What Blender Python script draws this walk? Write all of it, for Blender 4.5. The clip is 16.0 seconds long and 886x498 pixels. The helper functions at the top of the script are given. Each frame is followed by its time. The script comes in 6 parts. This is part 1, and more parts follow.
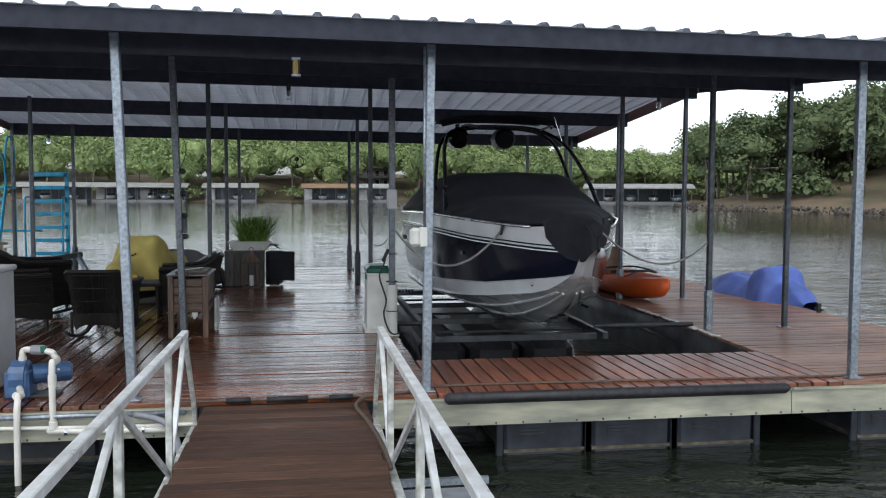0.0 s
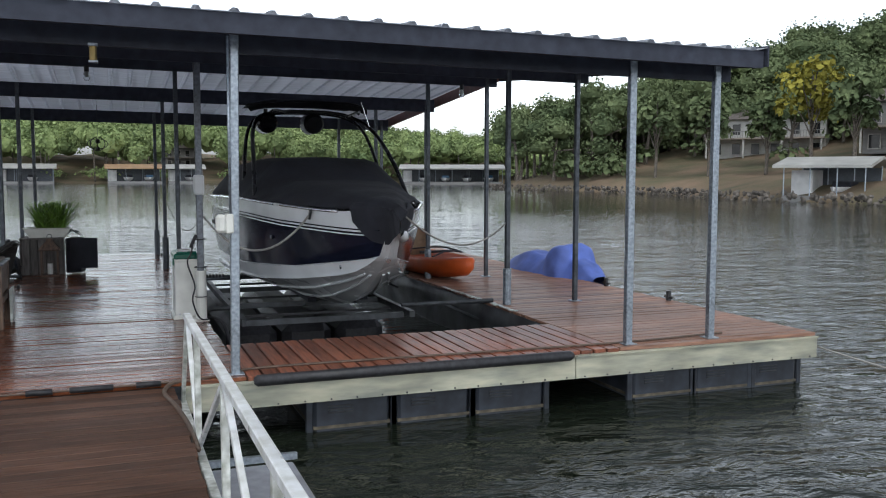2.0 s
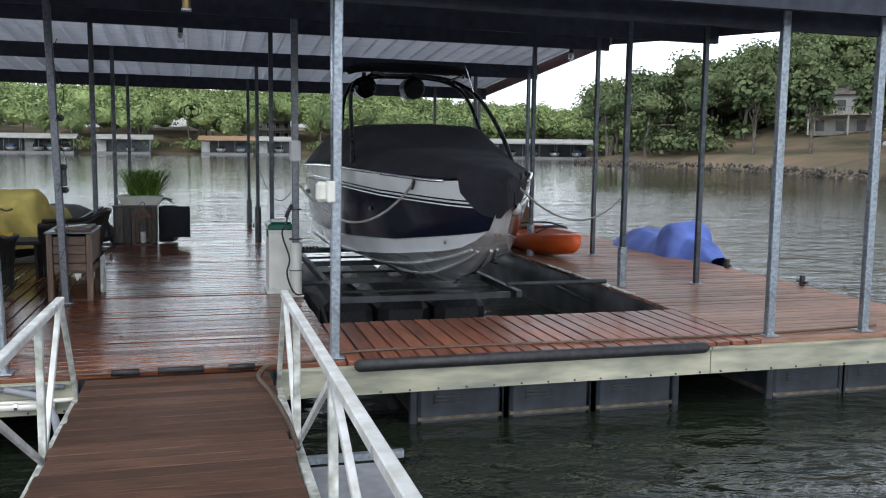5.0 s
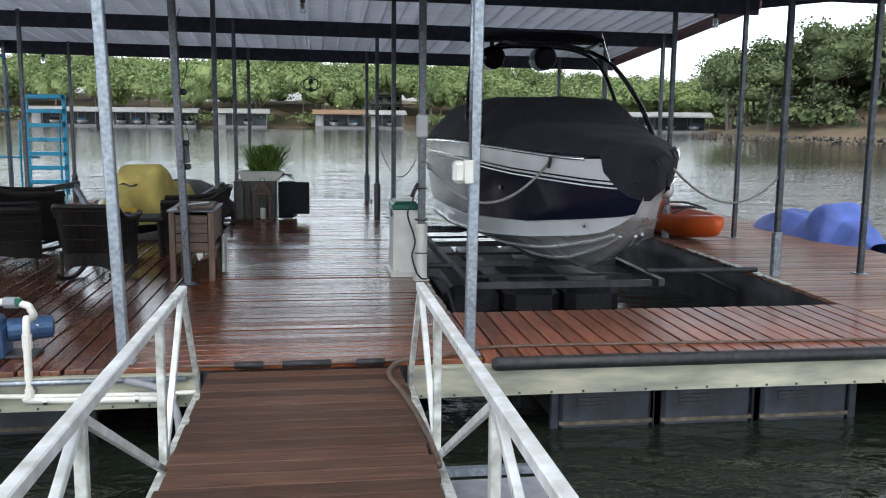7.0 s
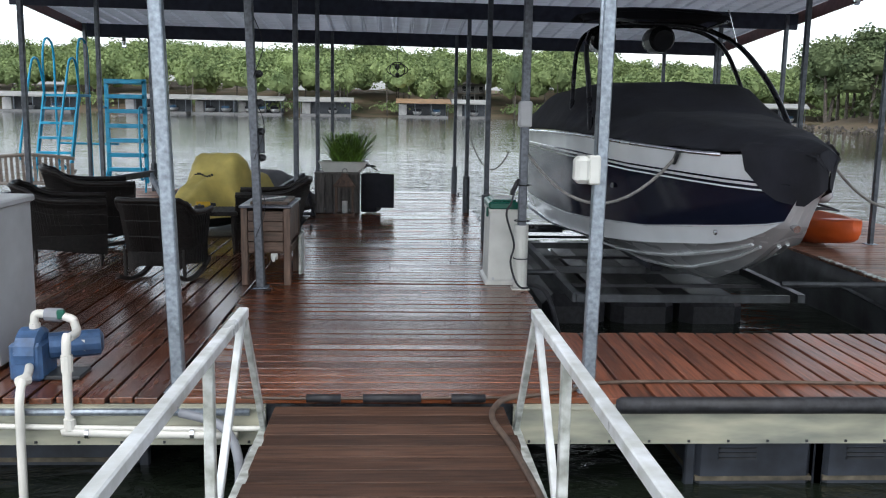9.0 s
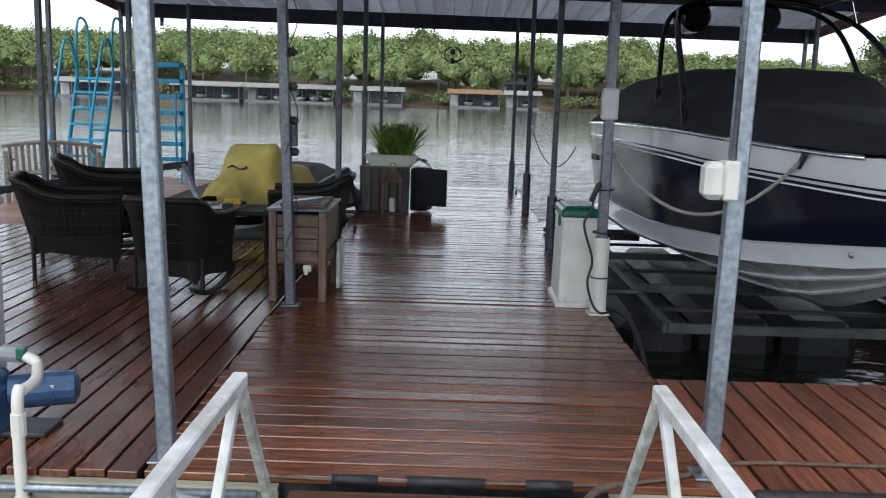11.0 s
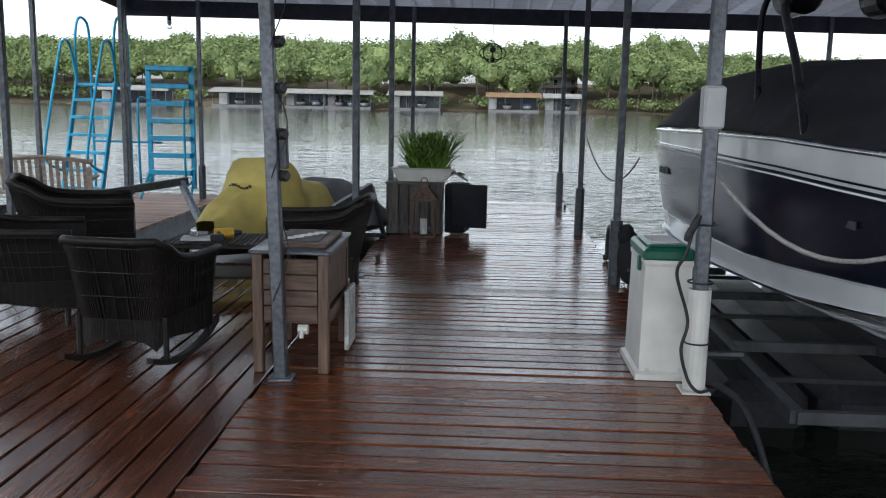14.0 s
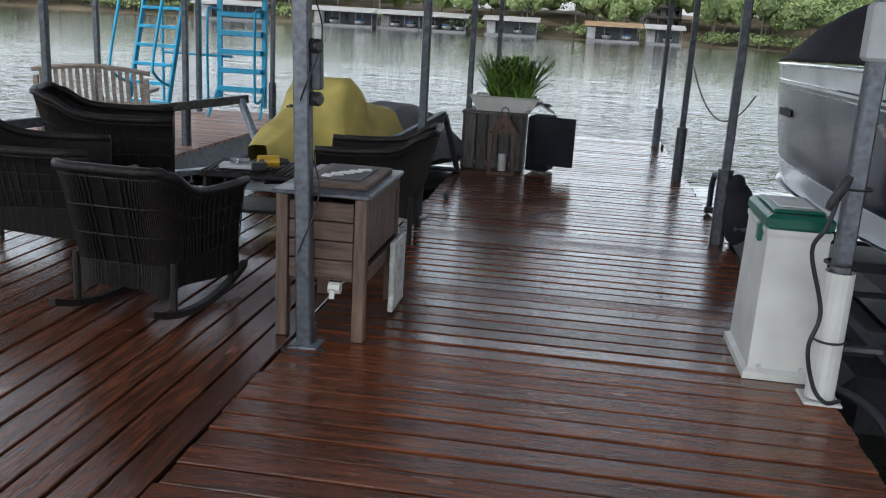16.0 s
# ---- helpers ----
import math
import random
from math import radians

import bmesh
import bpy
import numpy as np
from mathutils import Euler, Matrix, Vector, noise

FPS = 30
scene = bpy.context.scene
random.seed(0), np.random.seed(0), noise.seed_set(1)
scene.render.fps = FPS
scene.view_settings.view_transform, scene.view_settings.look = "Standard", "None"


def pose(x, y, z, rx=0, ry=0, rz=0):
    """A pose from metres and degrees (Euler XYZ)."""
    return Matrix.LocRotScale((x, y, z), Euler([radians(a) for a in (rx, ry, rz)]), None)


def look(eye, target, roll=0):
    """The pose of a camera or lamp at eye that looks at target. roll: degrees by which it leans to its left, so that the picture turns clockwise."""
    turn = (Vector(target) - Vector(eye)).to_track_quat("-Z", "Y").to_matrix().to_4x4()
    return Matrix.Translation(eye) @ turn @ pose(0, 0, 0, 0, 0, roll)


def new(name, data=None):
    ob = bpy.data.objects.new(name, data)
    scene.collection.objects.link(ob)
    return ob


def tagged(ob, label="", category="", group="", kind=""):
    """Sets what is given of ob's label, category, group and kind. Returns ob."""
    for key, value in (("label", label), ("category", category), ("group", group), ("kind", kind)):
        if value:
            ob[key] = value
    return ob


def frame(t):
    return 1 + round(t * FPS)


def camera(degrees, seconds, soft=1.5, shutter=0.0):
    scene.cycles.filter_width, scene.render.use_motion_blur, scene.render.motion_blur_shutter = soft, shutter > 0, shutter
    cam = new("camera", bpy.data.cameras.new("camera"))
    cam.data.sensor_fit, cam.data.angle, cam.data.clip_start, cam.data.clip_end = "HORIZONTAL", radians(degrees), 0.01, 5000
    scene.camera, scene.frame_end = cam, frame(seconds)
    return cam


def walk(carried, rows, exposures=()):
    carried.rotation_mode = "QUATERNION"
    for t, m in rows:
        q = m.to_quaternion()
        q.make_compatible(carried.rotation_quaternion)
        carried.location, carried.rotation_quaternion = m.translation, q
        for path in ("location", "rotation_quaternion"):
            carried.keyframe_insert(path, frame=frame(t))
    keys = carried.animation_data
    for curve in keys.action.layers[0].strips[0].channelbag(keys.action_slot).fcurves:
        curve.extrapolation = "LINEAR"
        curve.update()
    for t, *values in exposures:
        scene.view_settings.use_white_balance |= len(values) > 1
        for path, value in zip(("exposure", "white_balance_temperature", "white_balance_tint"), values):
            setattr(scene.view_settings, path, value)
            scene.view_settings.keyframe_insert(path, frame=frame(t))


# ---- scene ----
cam = camera(53.2, 16.0, soft=1.1)
PATH = [
    (0, (0.035, -7.477, 1.742), (0.343, -5.505, 1.615), 0.2),
    (0.5, (0.047, -7.542, 1.78), (0.533, -5.607, 1.638), -0.2),
    (1, (0.057, -7.665, 1.785), (0.671, -5.767, 1.634), -0.0),
    (1.5, (0.059, -7.797, 1.798), (0.74, -5.923, 1.638), 0.1),
    (2, (0.061, -7.842, 1.801), (0.764, -5.977, 1.631), 0.1),
    (2.5, (0.061, -7.807, 1.795), (0.766, -5.943, 1.617), 0.2),
    (3, (0.06, -7.731, 1.787), (0.756, -5.866, 1.599), 0.2),
    (3.2, (0.048, -7.699, 1.761), (0.735, -5.83, 1.574), 0.3),
    (5.5, (0.067, -6.739, 1.717), (0.533, -4.81, 1.469), 0.6),
    (6, (0.014, -6.618, 1.741), (0.425, -4.679, 1.473), 0.5),
    (6.5, (-0.022, -6.438, 1.747), (0.326, -4.489, 1.466), 0.5),
    (7, (-0.04, -6.193, 1.728), (0.242, -4.234, 1.439), 0.6),
    (7.5, (-0.031, -5.967, 1.727), (0.187, -4.002, 1.428), 0.5),
    (8, (-0.037, -5.705, 1.727), (0.132, -3.736, 1.419), 0.6),
    (8.5, (-0.072, -5.385, 1.699), (0.064, -3.414, 1.388), 0.9),
    (9, (-0.097, -5.046, 1.699), (0.006, -3.073, 1.385), 1.0),
    (9.5, (-0.113, -4.698, 1.693), (-0.042, -2.725, 1.377), 1.4),
    (12, (-0.178, -3.037, 1.662), (-0.214, -1.068, 1.312), 1.6),
    (12.5, (-0.184, -2.722, 1.66), (-0.232, -0.754, 1.308), 1.5),
    (13, (-0.178, -2.427, 1.657), (-0.242, -0.458, 1.312), 1.2),
    (13.5, (-0.203, -2.133, 1.67), (-0.275, -0.164, 1.328), 1.4),
    (14, (-0.179, -1.861, 1.667), (-0.272, 0.109, 1.337), 1.1),
    (14.5, (-0.169, -1.579, 1.663), (-0.28, 0.39, 1.334), 1.3),
    (15, (-0.141, -1.306, 1.65), (-0.285, 0.657, 1.292), 1.3),
    (15.5, (-0.124, -1.034, 1.627), (-0.309, 0.913, 1.211), 2.0),
    (16, (-0.137, -0.805, 1.598), (-0.412, 1.112, 1.103), 3.3),
]
walk(cam, [(t, look(eye, target, roll)) for t, eye, target, roll in PATH],
     exposures=[(0, -0.12, 6200, 8), (3, -0.05, 6200, 8), (5.5, 0.18, 6200, 8), (7, 0.25, 6200, 8), (9.5, 0.14, 6200, 8), (12.5, 0.04, 6200, 8), (14.5, 0.22, 6200, 8), (16, 0.3, 6200, 8)])

# ---- light ----
SUN_EL, SUN_AZ = radians(58), radians(200)
world = bpy.data.worlds.new("overcast_sky")
scene.world = world
world.use_nodes = True
wn, wl = world.node_tree.nodes, world.node_tree.links
wn.clear()
sky = wn.new("ShaderNodeTexSky")
sky.sky_type, sky.sun_disc, sky.sun_elevation, sky.sun_rotation = "NISHITA", False, SUN_EL, SUN_AZ
sky.air_density, sky.dust_density = 1.0, 4.0
grey = wn.new("ShaderNodeHueSaturation")
grey.inputs["Saturation"].default_value = 0.26
cloud_at = wn.new("ShaderNodeTexCoord")
cloud_map = wn.new("ShaderNodeMapping")
cloud_map.inputs["Scale"].default_value = (2.2, 2.2, 6.0)
cloud = wn.new("ShaderNodeTexNoise")
cloud.inputs["Scale"].default_value, cloud.inputs["Detail"].default_value = 1.6, 6.0
cloud_mix = wn.new("ShaderNodeMixRGB")
cloud_mix.blend_type = "MULTIPLY"
cloud_mix.inputs["Fac"].default_value = 0.55
cloud_ramp = wn.new("ShaderNodeValToRGB")
cloud_ramp.color_ramp.elements[0].position, cloud_ramp.color_ramp.elements[0].color = 0.3, (0.72, 0.76, 0.82, 1)
cloud_ramp.color_ramp.elements[1].position, cloud_ramp.color_ramp.elements[1].color = 0.62, (1, 1, 1, 1)
back = wn.new("ShaderNodeBackground")
back.inputs["Strength"].default_value = 0.21
wout = wn.new("ShaderNodeOutputWorld")
wl.new(cloud_at.outputs["Generated"], cloud_map.inputs["Vector"])
wl.new(cloud_map.outputs["Vector"], cloud.inputs["Vector"])
wl.new(cloud.outputs["Fac"], cloud_ramp.inputs["Fac"])
wl.new(sky.outputs["Color"], grey.inputs["Color"])
wl.new(grey.outputs["Color"], cloud_mix.inputs["Color1"])
wl.new(cloud_ramp.outputs["Color"], cloud_mix.inputs["Color2"])
low = wn.new("ShaderNodeSeparateXYZ")
lift_up = wn.new("ShaderNodeMapRange")
lift_up.interpolation_type = "SMOOTHSTEP"
lift_up.inputs["From Min"].default_value, lift_up.inputs["From Max"].default_value = 0.0, 0.60
lift_up.inputs["To Min"].default_value, lift_up.inputs["To Max"].default_value = 3.0, 0.66
bright = wn.new("ShaderNodeVectorMath")
bright.operation = "SCALE"
wl.new(cloud_at.outputs["Generated"], low.inputs[0])
wl.new(low.outputs["Z"], lift_up.inputs["Value"])
wl.new(cloud_mix.outputs["Color"], bright.inputs[0])
wl.new(lift_up.outputs["Result"], bright.inputs["Scale"])
wl.new(bright.outputs[0], back.inputs["Color"])
wl.new(back.outputs["Background"], wout.inputs["Surface"])
sun_data = bpy.data.lights.new("sun", "SUN")
sun_data.energy, sun_data.angle, sun_data.color = 0.5, radians(25), (1.0, 0.97, 0.92)
sun = new("sun", sun_data)
sun.matrix_world = look((0, 0, 40), (8 * math.sin(SUN_AZ) * -1, 8 * math.cos(SUN_AZ) * -1, 40 - 8 * math.tan(SUN_EL)))


# ---- materials ----
def material(name, col, rough=0.6, metal=0.0, vary=0.15, scale=6.0, stretch=(1, 1, 1), bump=0.15, bump_scale=60.0,
             per_object=0.0, per_island=0.0, col2=None, blotch=1.2, coat=0.0, rough_vary=0.12, bump_dist=0.004, spec=0.5):
    """A principled surface with colour and gloss varied at two scales, and fine relief."""
    m = bpy.data.materials.new(name)
    m.use_nodes = True
    n, l = m.node_tree.nodes, m.node_tree.links
    b = n["Principled BSDF"]
    co = n.new("ShaderNodeTexCoord")
    mp = n.new("ShaderNodeMapping")
    mp.inputs["Scale"].default_value = stretch
    if per_object:
        info = n.new("ShaderNodeObjectInfo")
        add = n.new("ShaderNodeVectorMath")
        add.operation = "ADD"
        sc = n.new("ShaderNodeMath")
        sc.operation = "MULTIPLY"
        sc.inputs[1].default_value = 37.0
        l.new(info.outputs["Random"], sc.inputs[0])
        l.new(co.outputs["Object"], add.inputs[0])
        l.new(sc.outputs[0], add.inputs[1])
        l.new(add.outputs[0], mp.inputs["Vector"])
    else:
        l.new(co.outputs["Object"], mp.inputs["Vector"])
    fine = n.new("ShaderNodeTexNoise")
    fine.inputs["Scale"].default_value, fine.inputs["Detail"].default_value = scale, 8.0
    broad = n.new("ShaderNodeTexNoise")
    broad.inputs["Scale"].default_value, broad.inputs["Detail"].default_value = blotch, 3.0
    l.new(mp.outputs["Vector"], fine.inputs["Vector"])
    l.new(co.outputs["Object"], broad.inputs["Vector"])
    ramp = n.new("ShaderNodeValToRGB")
    c2 = col2 or tuple(c * (1 - 2 * vary) for c in col)
    c1 = tuple(min(1.0, c * (1 + vary)) for c in col)
    ramp.color_ramp.elements[0].position, ramp.color_ramp.elements[0].color = 0.32, (*c2, 1)
    ramp.color_ramp.elements[1].position, ramp.color_ramp.elements[1].color = 0.68, (*c1, 1)
    l.new(fine.outputs["Fac"], ramp.inputs["Fac"])
    hsv = n.new("ShaderNodeHueSaturation")
    l.new(ramp.outputs["Color"], hsv.inputs["Color"])
    val = n.new("ShaderNodeMapRange")
    val.inputs["From Min"].default_value, val.inputs["From Max"].default_value = 0.3, 0.7
    val.inputs["To Min"].default_value, val.inputs["To Max"].default_value = 1 - vary, 1 + vary
    l.new(broad.outputs["Fac"], val.inputs["Value"])
    last = val.outputs["Result"]
    for amount, node, socket in ((per_object, "ShaderNodeObjectInfo", "Random"), (per_island, "ShaderNodeNewGeometry", "Random Per Island")):
        if amount:
            src = n.new(node)
            mr = n.new("ShaderNodeMapRange")
            mr.inputs["To Min"].default_value, mr.inputs["To Max"].default_value = 1 - amount, 1 + amount
            mul = n.new("ShaderNodeMath")
            mul.operation = "MULTIPLY"
            l.new(src.outputs[socket], mr.inputs["Value"])
            l.new(last, mul.inputs[0])
            l.new(mr.outputs["Result"], mul.inputs[1])
            last = mul.outputs[0]
    l.new(last, hsv.inputs["Value"])
    l.new(hsv.outputs["Color"], b.inputs["Base Color"])
    rr = n.new("ShaderNodeMapRange")
    rr.inputs["From Min"].default_value, rr.inputs["From Max"].default_value = 0.3, 0.7
    rr.inputs["To Min"].default_value, rr.inputs["To Max"].default_value = max(0.02, rough - rough_vary), min(1, rough + rough_vary)
    l.new(broad.outputs["Fac"], rr.inputs["Value"])
    l.new(rr.outputs["Result"], b.inputs["Roughness"])
    b.inputs["Metallic"].default_value = metal
    b.inputs["Specular IOR Level"].default_value = spec
    b.inputs["Coat Weight"].default_value = coat
    b.inputs["Coat Roughness"].default_value = 0.05
    if bump:
        bn = n.new("ShaderNodeTexNoise")
        bn.inputs["Scale"].default_value, bn.inputs["Detail"].default_value = bump_scale, 4.0
        l.new(mp.outputs["Vector"], bn.inputs["Vector"])
        bp = n.new("ShaderNodeBump")
        bp.inputs["Strength"].default_value, bp.inputs["Distance"].default_value = bump, bump_dist
        l.new(bn.outputs["Fac"], bp.inputs["Height"])
        l.new(bp.outputs["Normal"], b.inputs["Normal"])
    return m


def wet_wood(name, col, col2, along, wet=0.5):
    """Stained decking, wet in patches that lie across the boards in world space."""
    st = (1.2, 14, 14) if along == "x" else (14, 1.2, 14)
    m = material(name, col, 0.45, 0, 0.20, 3.0, st, 0.42, 9.0, per_object=0.32, col2=col2, blotch=0.9, rough_vary=0.0, bump_dist=0.006, coat=0.4 * wet)
    n, l = m.node_tree.nodes, m.node_tree.links
    b = n["Principled BSDF"]
    geo = n.new("ShaderNodeNewGeometry")
    puddle = n.new("ShaderNodeTexNoise")
    puddle.inputs["Scale"].default_value, puddle.inputs["Detail"].default_value = 1.3, 5.0
    grain = n.new("ShaderNodeTexNoise")
    grain.inputs["Scale"].default_value, grain.inputs["Detail"].default_value = 16.0, 4.0
    mp = n.new("ShaderNodeMapping")
    mp.inputs["Scale"].default_value = (0.15, 1.6, 1) if along == "x" else (1.6, 0.15, 1)
    l.new(geo.outputs["Position"], puddle.inputs["Vector"])
    l.new(geo.outputs["Position"], mp.inputs["Vector"])
    l.new(mp.outputs["Vector"], grain.inputs["Vector"])
    mix = n.new("ShaderNodeMath")
    mix.operation = "ADD"
    half = n.new("ShaderNodeMath")
    half.operation = "MULTIPLY"
    half.inputs[1].default_value = 0.6
    l.new(grain.outputs["Fac"], half.inputs[0])
    l.new(puddle.outputs["Fac"], mix.inputs[0])
    l.new(half.outputs[0], mix.inputs[1])
    rr = n.new("ShaderNodeMapRange")
    rr.inputs["From Min"].default_value, rr.inputs["From Max"].default_value = 0.62, 0.98
    rr.inputs["To Min"].default_value, rr.inputs["To Max"].default_value = 0.62 - 0.60 * wet, 0.70 - 0.46 * wet
    l.new(mix.outputs[0], rr.inputs["Value"])
    l.new(rr.outputs["Result"], b.inputs["Roughness"])
    b.inputs["Coat Roughness"].default_value = 0.16
    return m


M = {}
M["deck_wet"] = wet_wood("deck_wet", (0.155, 0.048, 0.018), (0.066, 0.021, 0.010), "x", 0.86)
M["deck_wet_y"] = wet_wood("deck_wet_y", (0.145, 0.050, 0.024), (0.06, 0.022, 0.012), "y", 0.86)
M["deck_cross"] = wet_wood("deck_cross", (0.20, 0.066, 0.034), (0.10, 0.034, 0.018), "y", 0.32)
M["deck_dry"] = wet_wood("deck_dry", (0.28, 0.150, 0.100), (0.17, 0.085, 0.055), "x", 0.2)
M["gang_wood"] = wet_wood("gang_wood", (0.092, 0.047, 0.030), (0.048, 0.024, 0.015), "x", 0.06)
M["gang_wood"].node_tree.nodes["Principled BSDF"].inputs["Specular IOR Level"].default_value = 0.25
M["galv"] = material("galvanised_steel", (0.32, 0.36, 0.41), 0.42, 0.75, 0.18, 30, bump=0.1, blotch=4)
# same steel as galv, with the shade under the roof in its colour
M["galv_dark"] = material("dark_galvanised_steel", (0.13, 0.14, 0.16), 0.42, 0.75, 0.18, 30, bump=0.1, blotch=4)
M["post_dark"] = material("dark_steel", (0.085, 0.095, 0.11), 0.45, 0.6, 0.2, 20, bump=0.1, blotch=3)
# slate tone with the front beam's backlit darkness put into the base colour
M["beam"] = material("shaded_slate_steel", (0.050, 0.055, 0.074), 0.6, 0.0, 0.12, 8, bump=0.05, blotch=1.5, spec=0.1)
M["sheet"] = material("roof_sheet", (0.58, 0.60, 0.65), 0.45, 0.1, 0.10, 3, (1, 6, 1), 0.05, 20, blotch=0.7)
M["trim_red"] = material("rust_red_trim", (0.20, 0.085, 0.075), 0.5, 0.1, 0.15, 10)
M["fascia"] = material("cream_steel_panel", (0.40, 0.385, 0.29), 0.5, 0.1, 0.2, 2.0, (1, 1, 5), 0.1, 30, col2=(0.24, 0.25, 0.21), blotch=1.6)
M["float"] = material("black_float_plastic", (0.026, 0.031, 0.042), 0.5, 0, 0.25, 5, bump=0.1)
M["float_line"] = material("waterline_scum", (0.10, 0.085, 0.06), 0.8, 0, 0.3, 9)
M["rubber"] = material("black_rubber", (0.022, 0.022, 0.026), 0.55, 0, 0.3, 20, bump=0.2)
M["white_paint"] = material("white_painted_steel", (0.74, 0.76, 0.78), 0.38, 0.0, 0.10, 9, bump=0.12, col2=(0.52, 0.53, 0.50), blotch=5)
M["white_weather"] = material("flaking_white_paint", (0.60, 0.62, 0.60), 0.5, 0.0, 0.2, 14, bump=0.2, col2=(0.30, 0.31, 0.27), blotch=6)
M["pvc"] = material("white_pvc", (0.74, 0.72, 0.66), 0.35, 0, 0.07, 4)
M["grey_pvc"] = material("grey_conduit", (0.26, 0.27, 0.30), 0.5, 0, 0.12, 8)
M["navy"] = material("navy_gelcoat", (0.009, 0.011, 0.024), 0.16, 0, 0.1, 2, bump=0, coat=0.0, rough_vary=0.03)
M["gel_white"] = material("white_gelcoat", (0.68, 0.70, 0.72), 0.16, 0, 0.05, 2, bump=0, coat=0.7, rough_vary=0.04)
M["gel_grey"] = material("pale_grey_hull_bottom", (0.50, 0.52, 0.54), 0.28, 0, 0.07, 3, bump=0.03, coat=0.2)
M["canvas"] = material("black_canvas", (0.013, 0.014, 0.021), 0.88, 0, 0.25, 3, bump=0.35, bump_scale=9, bump_dist=0.02)
M["black_metal"] = material("black_powder_coat", (0.018, 0.018, 0.022), 0.28, 0.3, 0.2, 8)
M["chrome"] = material("stainless_steel", (0.62, 0.63, 0.65), 0.2, 1.0, 0.06, 8, bump=0)
M["lift"] = material("lift_aluminium", (0.060, 0.064, 0.070), 0.5, 0.5, 0.2, 9)
M["slime"] = material("stained_dark_liner", (0.10, 0.105, 0.115), 0.5, 0, 0.35, 2.5, bump=0.3, col2=(0.035, 0.036, 0.04), bump_scale=12)
M["orange"] = material("orange_kayak_plastic", (0.62, 0.105, 0.020), 0.42, 0, 0.12, 3, bump=0.06)
M["blue_cloth"] = material("blue_tarp_cloth", (0.105, 0.165, 0.50), 0.7, 0, 0.14, 2.5, bump=0.4, bump_scale=7, bump_dist=0.02)
M["yellow_cloth"] = material("yellow_cover_cloth", (0.58, 0.47, 0.13), 0.7, 0, 0.15, 2.5, bump=0.4, bump_scale=7, bump_dist=0.02)
M["grey_cloth"] = material("grey_cover_cloth", (0.17, 0.17, 0.175), 0.75, 0, 0.15, 3, bump=0.4, bump_scale=7, bump_dist=0.02)
M["wicker"] = material("dark_brown_wicker", (0.013, 0.010, 0.009), 0.55, 0, 0.3, 30, bump=0.8, bump_scale=90, bump_dist=0.006, spec=0.35)
M["cushion"] = material("beige_cushion", (0.33, 0.25, 0.17), 0.85, 0, 0.12, 12, bump=0.2)
M["barn"] = material("grey_brown_barn_wood", (0.135, 0.085, 0.060), 0.6, 0, 0.25, 4, (9, 9, 1.2), 0.3, 9, col2=(0.06, 0.038, 0.028), per_object=0.12)
M["barn_x"] = material("grey_brown_barn_wood_rails", (0.135, 0.085, 0.060), 0.6, 0, 0.25, 4, (1.4, 1.4, 12), 0.3, 9, col2=(0.06, 0.038, 0.028), per_object=0.12)
M["teal"] = material("turquoise_painted_aluminium", (0.010, 0.30, 0.50), 0.35, 0.1, 0.12, 6, bump=0.05)
M["white_plastic"] = material("white_moulded_plastic", (0.64, 0.64, 0.60), 0.4, 0, 0.06, 5, bump=0.05)
M["green_plastic"] = material("dark_green_plastic_lid", (0.008, 0.105, 0.070), 0.3, 0, 0.1, 5, bump=0.05)
M["grey_box"] = material("pale_grey_plastic", (0.52, 0.53, 0.54), 0.5, 0, 0.06, 4)
M["pump_blue"] = material("blue_pump_enamel", (0.055, 0.115, 0.24), 0.4, 0.1, 0.2, 12, bump=0.15)
M["dark_plastic"] = material("dark_grey_plastic", (0.03, 0.032, 0.036), 0.45, 0, 0.2, 10)
M["rope"] = material("grey_rope", (0.30, 0.29, 0.27), 0.9, 0, 0.2, 60, bump=0.6, bump_scale=120)
M["old_teak"] = material("weathered_teak", (0.27, 0.235, 0.20), 0.7, 0, 0.2, 4, (2, 12, 12), 0.3, 9, per_object=0.15)
M["crate"] = material("dark_weathered_slats", (0.105, 0.095, 0.088), 0.65, 0, 0.25, 4, (9, 9, 1.2), 0.3, 9, per_object=0.2)
# both tree greens are paled so the base colour carries the distant haze
M["leaf_far"] = material("hazy_far_foliage", (0.255, 0.315, 0.135), 0.9, 0, 0.18, 0.22, bump=0, per_island=0.20, col2=(0.125, 0.175, 0.078), blotch=0.03, spec=0.08)
M["leaf_near"] = material("hazy_oak_foliage", (0.150, 0.185, 0.090), 0.9, 0, 0.20, 0.20, bump=0, per_island=0.26, col2=(0.078, 0.108, 0.056), blotch=0.06, spec=0.08)
M["leaf_light"] = material("yellow_green_foliage", (0.27, 0.25, 0.05), 0.9, 0, 0.2, 0.2, bump=0, spec=0.08, per_island=0.3, blotch=0.1)
M["fern"] = material("fern_leaf", (0.15, 0.27, 0.045), 0.5, 0, 0.25, 6, bump=0, per_island=0.35)
M["bark"] = material("grey_bark", (0.15, 0.13, 0.11), 0.9, 0, 0.3, 6, bump=0.4)
M["soil"] = material("bare_bank_soil", (0.15, 0.105, 0.07), 0.95, 0, 0.3, 0.15, bump=0.5, bump_scale=1.5, col2=(0.085, 0.085, 0.045), blotch=0.05, bump_dist=0.3)
M["rock"] = material("shore_rock", (0.13, 0.115, 0.10), 0.9, 0, 0.3, 1.5, bump=0.5, per_island=0.3)
